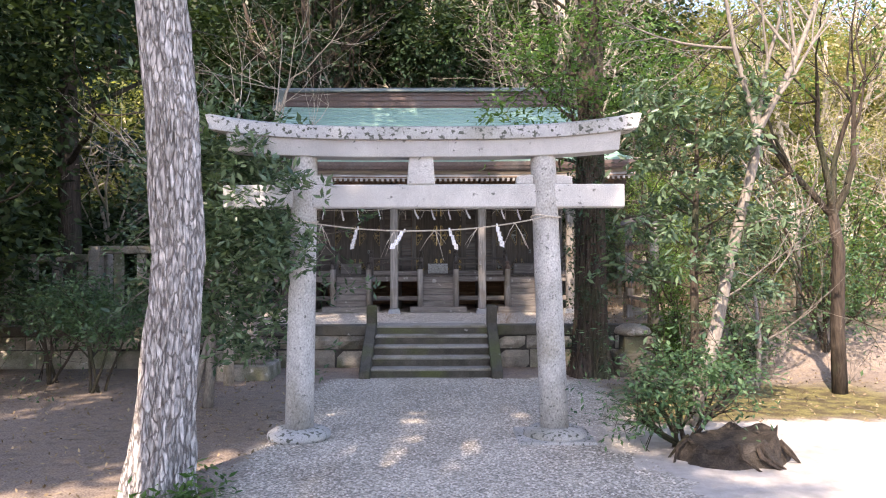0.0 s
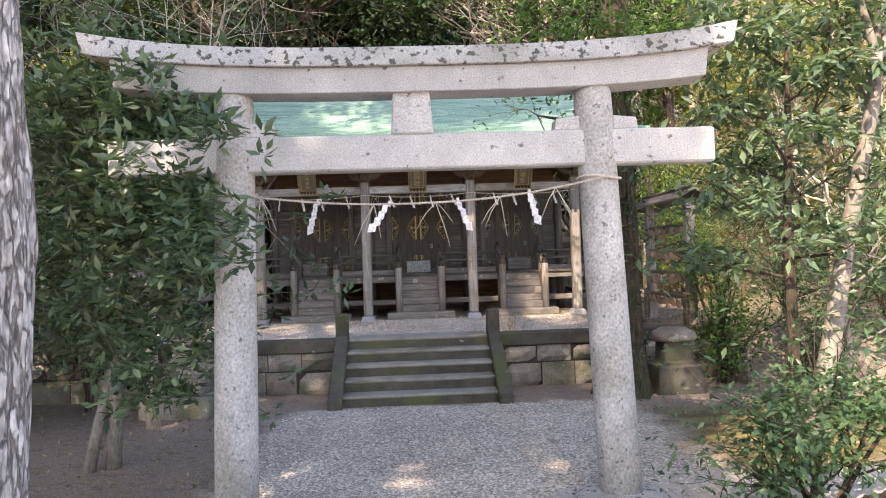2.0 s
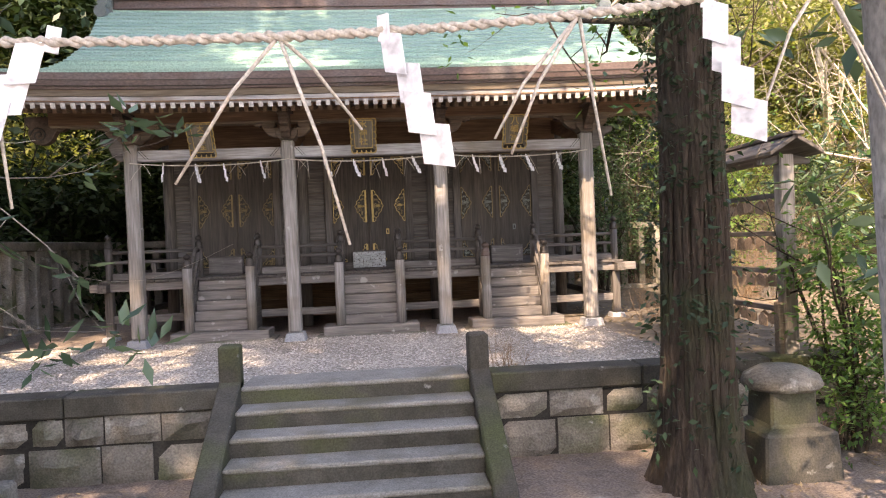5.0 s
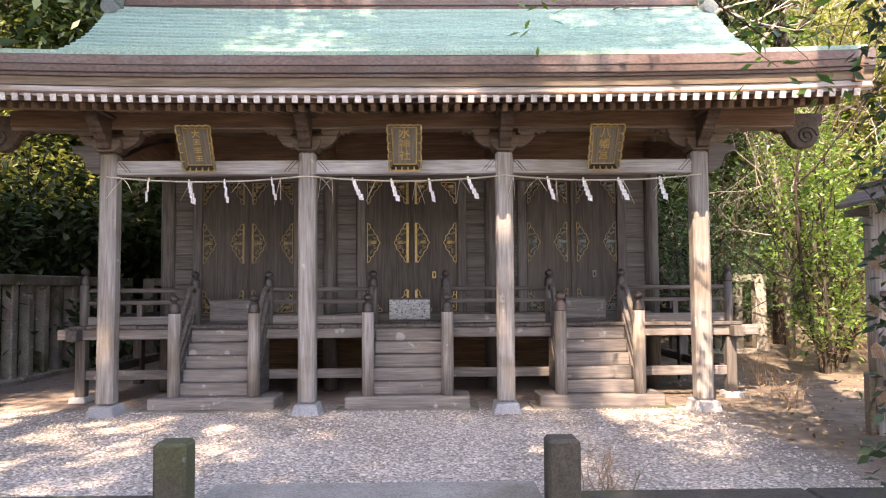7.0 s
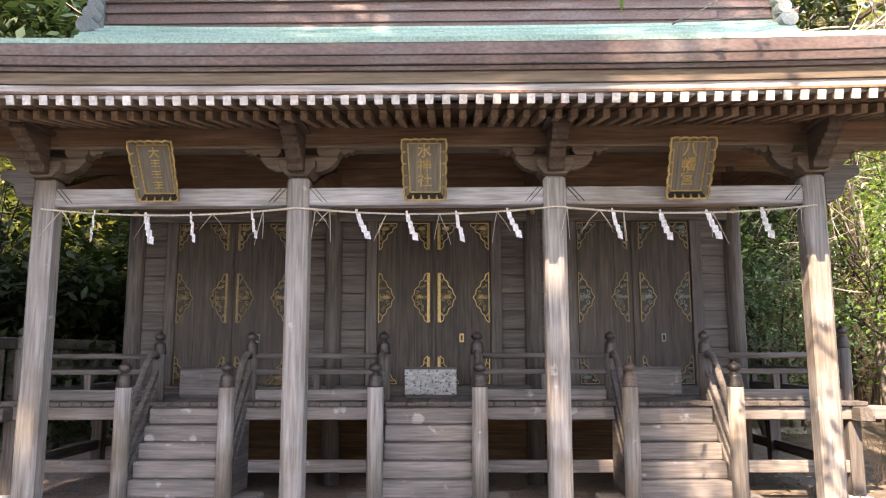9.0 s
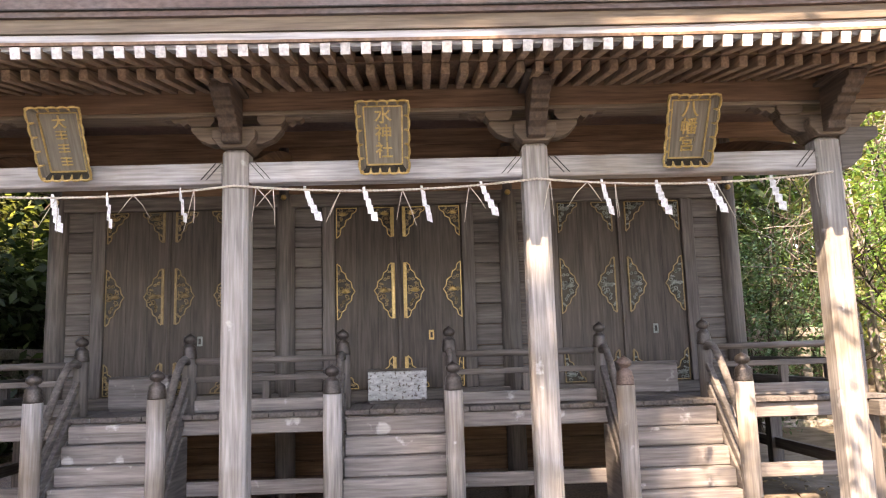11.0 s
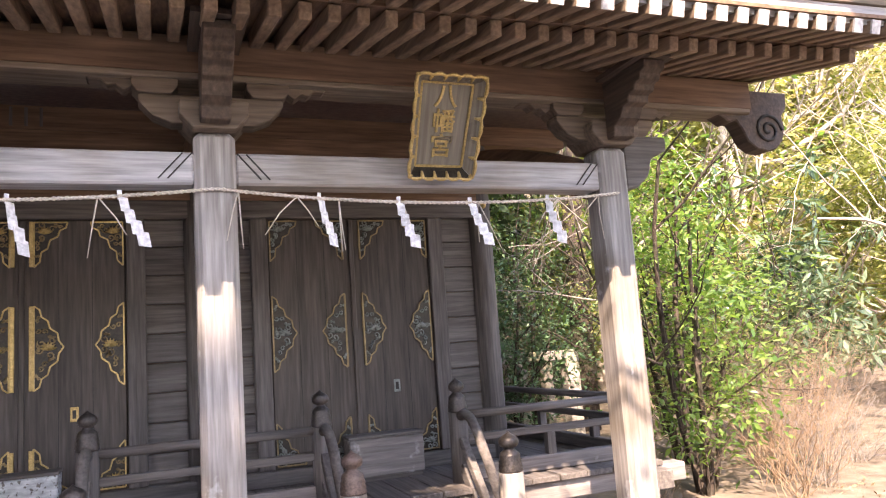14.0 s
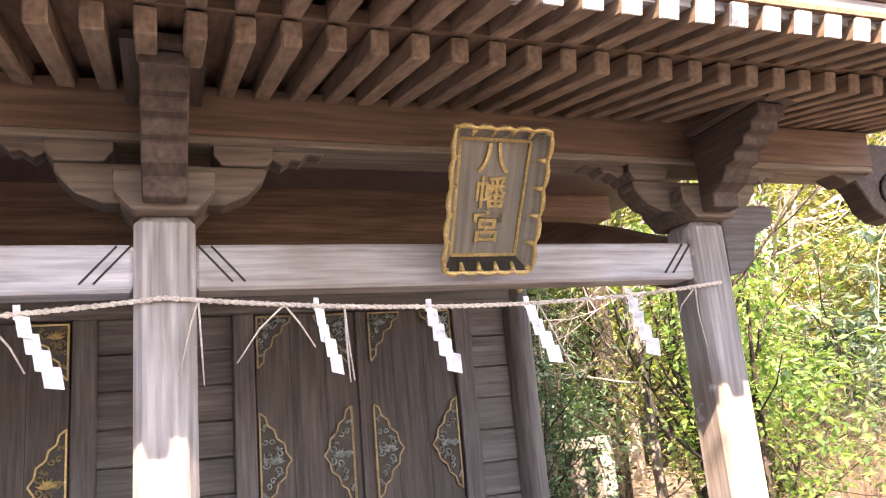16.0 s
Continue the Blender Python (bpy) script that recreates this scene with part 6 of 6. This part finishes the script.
# evergreen shrubs right of the terrace
for i, (x, y, zt, w, lf, sz) in enumerate(((3.1, 10.45, 1.7, 0.4, leaf_mid, 0.10), (4.1, 10.4, 1.5, 0.6, leaf_bush, 0.10), (4.5, 15.95, 3.1, 0.85, leaf_bright, 0.125), (4.75, 19.6, 3.0, 1.2, leaf_bush, 0.11),
                                        (5.3, 17.2, 2.9, 0.8, leaf_bright, 0.12), (7.2, 14.2, 1.6, 0.9, leaf_sun, 0.12), (5.4, 10.7, 2.2, 1.0, leaf_bush, 0.12), (6.6, 12.2, 2.6, 1.1, leaf_mid, 0.13), (3.7, 18.0, 2.4, 0.8, leaf_bush, 0.11), (6.6, 19.2, 3.9, 1.4, leaf_sun, 0.13),
                                        (8.8, 20.2, 3.2, 1.4, leaf_sun, 0.13), (5.6, 20.8, 3.4, 1.2, leaf_bush, 0.11))):
    z0 = ground_z(x, y)
    shrub("evergreen_shrub", (x, y, z0), [(x, y, z0 + zt * 0.62, w * 0.8, w * 0.8, zt * 0.36), (x + 0.35 * w, y - 0.2, z0 + zt * 0.4, w * 0.6, w * 0.6, zt * 0.22), (x - 0.3 * w, y + 0.2, z0 + zt * 0.85, w * 0.5, w * 0.5, zt * 0.18), (x, y - 0.1, z0 + zt * 0.2, w * 0.65, w * 0.6, zt * 0.13)],
          lf, sz * 0.62, 400, 100 + i * 7, "tall loose evergreen shrub on the bank", 8, 8, group="bank shrubs", spread=0.16)
x, y = 7.0, 17.25
z0 = ground_z(x, y)
shrub("drooping_shrub", (x, y, z0), [(x, y, z0 + 1.5, 0.75, 0.7, 0.55), (x - 0.5, y - 0.3, z0 + 1.0, 0.45, 0.45, 0.35), (x + 0.6, y, z0 + 1.1, 0.6, 0.5, 0.4), (x + 0.1, y, z0 + 2.1, 0.5, 0.5, 0.3)],
      leaf_camellia, 0.19, 210, 171, "tall shrub with long drooping leathery leaves in whorls", 9, 9, width=0.26, spread=0.05)
for i, (x, y) in enumerate(((-4.4, 8.9), (-5.3, 9.6), (-3.9, 10.3), (-6.3, 8.6), (-5.9, 10.9), (-7.3, 9.9))):
    shrub("young_evergreen", (x, y, 0), [(x, y, 0.95, 0.6, 0.6, 0.30), (x + 0.35, y - 0.2, 0.72, 0.4, 0.4, 0.18), (x - 0.3, y, 1.15, 0.45, 0.45, 0.22)], leaf_camellia if i % 2 else leaf_bush, 0.08, 230, 200 + i * 5,
          "young thin-stemmed evergreen on bare soil", 4, 8, group="young evergreens", spread=0.14)
for i, (x, y, s) in enumerate(((2.0, 10.55, 0.16), (2.75, 10.35, 0.3), (3.4, 9.4, 0.35), (4.1, 9.8, 0.4), (2.9, 13.6, 0.25), (0.78, 11.15, 0.22), (5.0, 9.4, 0.4), (3.3, 14.9, 0.4), (5.2, 15.9, 0.85), (5.6, 16.2, 1.05), (5.95, 16.1, 1.0), (6.2, 16.6, 0.9), (5.35, 15.6, 0.7), (4.9, 15.4, 0.7), (5.8, 16.7, 1.1), (6.5, 16.2, 0.7))):
    z0 = ground_z(x, y)
    ob = thing("dry_weeds", (x, y, z0), "tuft of dry tan stalks", "weeds", "dry weeds")
    g = np.random.default_rng(300 + i)
    m, tips = Mesh(), []
    for k in range(14 if s < 0.6 else 24):
        branch(m, (x + g.normal() * 0.07, y + g.normal() * 0.05, z0 - 0.02), (g.normal() * 0.35, g.normal() * 0.35, 1), s * g.uniform(0.6, 1.3), 0.004, 3, g, tips, 4, 0.5)
    part("stalk_tuft", m, bark_tan if i % 3 else bark_grey, ob)

# ---- woodland round the shrine ----
def crown_mesh(seed, leaf, n=900, size=0.19, tall=4.0, wide=2.2, base=2.5):
    g = np.random.default_rng(seed)
    bl = []
    for k in range(11):
        a, r, h = g.uniform(0, 6.28), g.uniform(0.1, 0.75) * wide, g.uniform(0, 1)
        bl.append((r * math.cos(a), r * math.sin(a), base + tall * h, wide * g.uniform(0.3, 0.5), wide * g.uniform(0.3, 0.5), tall * g.uniform(0.12, 0.22)))
    return leaf_mesh("crown", blob_points(bl, n, seed, 0.2), size, leaf, seed, 0.4, 0.45, 8, 0.32, plain=True)


def wood_tree(name, label, seed, leaf, bark, tall, wide, base, n=1000, size=0.19, r=0.16):
    ob = thing(name, (0, 0, 0), label, "tree", "woodland trees")
    g = np.random.default_rng(seed)
    m, tips = Mesh(), []
    m.tube([(0, 0, -0.4), (0.05, 0, 1.2), (g.normal() * 0.15, g.normal() * 0.15, base + tall * 0.5), (g.normal() * 0.3, g.normal() * 0.3, base + tall)], [r * 1.2, r, r * 0.7, r * 0.2], 12, wobble=0.12)
    for k in range(7):
        branch(m, (0, 0, base + tall * 0.1 * k), (g.normal(), g.normal(), 0.4), wide * 0.9, r * 0.3, 1, g, tips, 5)
    part("trunk", m, bark, ob, world=False)
    if leaf:
        part("crown", crown_mesh(seed + 1, leaf, n, size, tall, wide, base), None, ob, world=False)
    return ob


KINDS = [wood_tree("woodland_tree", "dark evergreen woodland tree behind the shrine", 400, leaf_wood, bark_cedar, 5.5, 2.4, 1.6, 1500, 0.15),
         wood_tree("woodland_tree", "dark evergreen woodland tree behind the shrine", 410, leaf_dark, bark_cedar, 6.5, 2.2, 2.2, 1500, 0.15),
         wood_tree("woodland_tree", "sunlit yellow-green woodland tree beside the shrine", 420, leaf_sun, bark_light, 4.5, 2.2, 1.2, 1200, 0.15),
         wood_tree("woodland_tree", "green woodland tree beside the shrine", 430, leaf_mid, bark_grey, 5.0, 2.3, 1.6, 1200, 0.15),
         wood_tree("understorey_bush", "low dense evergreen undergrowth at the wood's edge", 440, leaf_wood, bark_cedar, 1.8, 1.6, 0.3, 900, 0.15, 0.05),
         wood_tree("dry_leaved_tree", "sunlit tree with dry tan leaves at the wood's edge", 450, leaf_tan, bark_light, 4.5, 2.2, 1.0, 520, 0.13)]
g = np.random.default_rng(77)
placed = []


def scatter(kinds, x0, x1, y0, y1, n, smin=0.85, smax=1.25, gap=1.5):
    for _ in range(n * 30):
        if n <= 0:
            break
        x, y = g.uniform(x0, x1), g.uniform(y0, y1)
        if any((x - a) ** 2 + (y - b) ** 2 < gap * gap for a, b in placed):
            continue
        k = kinds[int(g.integers(0, len(kinds)))]
        s = g.uniform(smin, smax)
        placed.append((x, y))
        n -= 1
        c = copy_thing(KINDS[k], Matrix.Translation((x, y, ground_z(x, y))) @ pose(0, 0, 0, 0, 0, g.uniform(0, 360)))
        c.scale = (s, s, s)


# leaf kinds bake in the light: near-black in shade, yellow-green where sunny
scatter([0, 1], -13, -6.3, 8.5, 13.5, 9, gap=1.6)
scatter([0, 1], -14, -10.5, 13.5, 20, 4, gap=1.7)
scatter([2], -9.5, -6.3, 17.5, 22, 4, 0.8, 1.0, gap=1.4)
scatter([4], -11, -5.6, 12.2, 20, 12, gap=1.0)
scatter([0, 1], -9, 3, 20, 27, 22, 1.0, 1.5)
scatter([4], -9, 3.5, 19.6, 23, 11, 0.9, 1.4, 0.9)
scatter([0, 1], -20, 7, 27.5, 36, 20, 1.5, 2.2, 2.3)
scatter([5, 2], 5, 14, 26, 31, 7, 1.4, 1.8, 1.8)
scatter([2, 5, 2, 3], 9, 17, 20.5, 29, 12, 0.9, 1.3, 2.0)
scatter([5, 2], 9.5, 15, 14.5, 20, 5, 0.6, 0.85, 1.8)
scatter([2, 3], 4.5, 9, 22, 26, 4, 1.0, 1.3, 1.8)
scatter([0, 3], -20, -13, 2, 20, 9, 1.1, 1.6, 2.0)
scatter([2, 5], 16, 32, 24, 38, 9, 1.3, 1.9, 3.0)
for k, ob in enumerate(KINDS):                                     # the first of each kind stands in the wood too
    ob.location = ((-10.5, 22, 0), (-6.8, 24.5, 0), (9.5, 20.5, 0), (11.5, 24.5, 0), (-6.5, 19.2, 0), (12.5, 18.5, 0))[k]
    ob.location.z = ground_z(ob.location.x, ob.location.y)

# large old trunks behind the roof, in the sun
# sunlit trunks get the pale bark, so part of the sunlight is colour
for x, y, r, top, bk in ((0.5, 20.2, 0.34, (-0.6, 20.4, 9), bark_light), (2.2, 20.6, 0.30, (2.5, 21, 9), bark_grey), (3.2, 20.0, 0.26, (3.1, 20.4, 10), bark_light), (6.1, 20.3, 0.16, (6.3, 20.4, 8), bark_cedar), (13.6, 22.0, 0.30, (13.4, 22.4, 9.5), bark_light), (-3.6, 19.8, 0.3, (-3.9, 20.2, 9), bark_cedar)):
    z0 = ground_z(x, y)
    ob = thing("old_tree", (x, y, z0), "large old tree trunk with bare limbs behind the shrine", "tree", "old trees")
    m, tips = Mesh(), []
    m.tube([(x, y, z0 - 0.2), (x + 0.05, y, z0 + 2), (x + (top[0] - x) * 0.5, (y + top[1]) / 2, z0 + 4.5), (top[0], top[1], top[2])], [r * 1.2, r, r * 0.85, r * 0.4], 20, wobble=0.12)
    for k in range(8):
        branch(m, (x + (top[0] - x) * 0.5, y, z0 + 3.2 + 0.5 * k), (g.normal(), g.normal() * 0.5 - 0.3, 0.5), 2.2, r * 0.28, 3, g, tips, 6, 0.3)
    part("trunk", m, bk, ob)

# bare trees among the evergreens
for i, (x, y, h) in enumerate(((5.6, 11.9, 3.6), (6.7, 14.4, 4.2), (7.6, 11.0, 4.0), (5.0, 17.8, 4.5), (8.6, 15.8, 5.0), (-6.4, 13.6, 4.0), (6.2, 9.2, 3.2), (10.5, 13.0, 5.0), (-2.95, 9.4, 5.0), (3.6, 8.9, 2.4), (3.4, 20.3, 9.5), (4.6, 22.5, 9.0), (2.5, 19.5, 9.0), (-1.5, 19.4, 8.5), (10.6, 21.0, 9.0), (7.4, 23.5, 9.0))):
    z0 = ground_z(x, y)
    ob = thing("bare_tree", (x, y, z0), "slim bare tree with fine pale twigs", "tree", "bare trees")
    g = np.random.default_rng(600 + i)
    m, tips = Mesh(), []
    m.tube([(x, y, z0 - 0.1), (x + g.normal() * 0.05, y, z0 + h * 0.25), (x + g.normal() * 0.1, y, z0 + h * 0.5)], [0.014 * h, 0.011 * h, 0.008 * h], 9, wobble=0.1)
    part("trunk", m, bark_light if i % 3 else bark_grey, ob)
    for k in range(5):
        m = Mesh()
        branch(m, (x, y, z0 + h * (0.22 + 0.06 * k)), (g.normal() * 0.7, g.normal() * 0.7, 1), h * 0.42, 0.006 * h, 3, g, tips, 5, 0.28)
        part("limb", m, bark_light if i % 3 else bark_grey, ob)

# unseen trees added over and behind the approach, to shade it and the shrine
def canopy(tx, ty, x, y, z, w, h, n, seed, leaf):
    ob = thing("canopy_tree", (tx, ty, 0), "tall evergreen out of view, added so its high crown shades approach and shrine", "tree", "canopy trees")
    g = np.random.default_rng(seed)
    m, tips = Mesh(), []
    m.tube([(tx, ty, -0.3), (tx + 0.1, ty, 3), (tx + (x - tx) * 0.3, ty + (y - ty) * 0.3, z * 0.75), (x, y, z), (x, y, z + h)], [0.3, 0.25, 0.2, 0.14, 0.05], 12, wobble=0.1)
    for k in range(10):
        branch(m, (x, y, z - 0.2 + 0.2 * k), (g.normal(), g.normal(), 0.35), w * 0.9, 0.07, 2, g, tips, 5)
    part("trunk", m, bark_cedar, ob)
    bl = [(x + w * 0.7 * math.cos(a) * q, y + w * 0.7 * math.sin(a) * q, z + g.uniform(0, h), w * 0.4, w * 0.4, h * 0.35) for a, q in zip(g.uniform(0, 6.28, 12), g.uniform(0.1, 1, 12))]
    part("crown", leaf_mesh("crown", blob_points(bl, n, seed, 0.1), 0.26, leaf, seed, 0.4, 0.5, 8, 0.35, plain=True), None, ob)


for i, (tx, ty, x, y, z, w, h, n) in enumerate(((-3.5, -1.5, -6.66, 1.68, 13.4, 2.4, 2.5, 400), (-2.9, -2.2, -4.96, 1.58, 13.4, 1.4, 2.2, 85), (-2.2, -2.6, -3.51, 2.38, 13.4, 0.8, 1.6, 18), (-2.7, -3.6, -4.86, -1.02, 13.2, 2.3, 2.2, 290),
                                                 (-1.7, -6.5, -3.86, -4.42, 13, 1.2, 2.2, 190), (-4.1, -6, -5.46, -3.72, 12.8, 2.7, 2.5, 200), (-5.9, -8.5, -5.0, -7.92, 12.3, 2.6, 3, 260), (-6.5, 0.5, -7.87, 5.48, 14.2, 3.2, 2.2, 1500),
                                                 (-8.6, -3.5, -7.9, -2.3, 9, 3.2, 3, 520), (-9.6, -1.0, -8.0, 0.35, 10.5, 3.0, 3.0, 360), (-3.6, 0.6, -4.05, 5.0, 14.6, 3.2, 2.0, 560), (-2.4, -1.4, -2.7, -1.1, 13.2, 1.2, 1.8, 120))):
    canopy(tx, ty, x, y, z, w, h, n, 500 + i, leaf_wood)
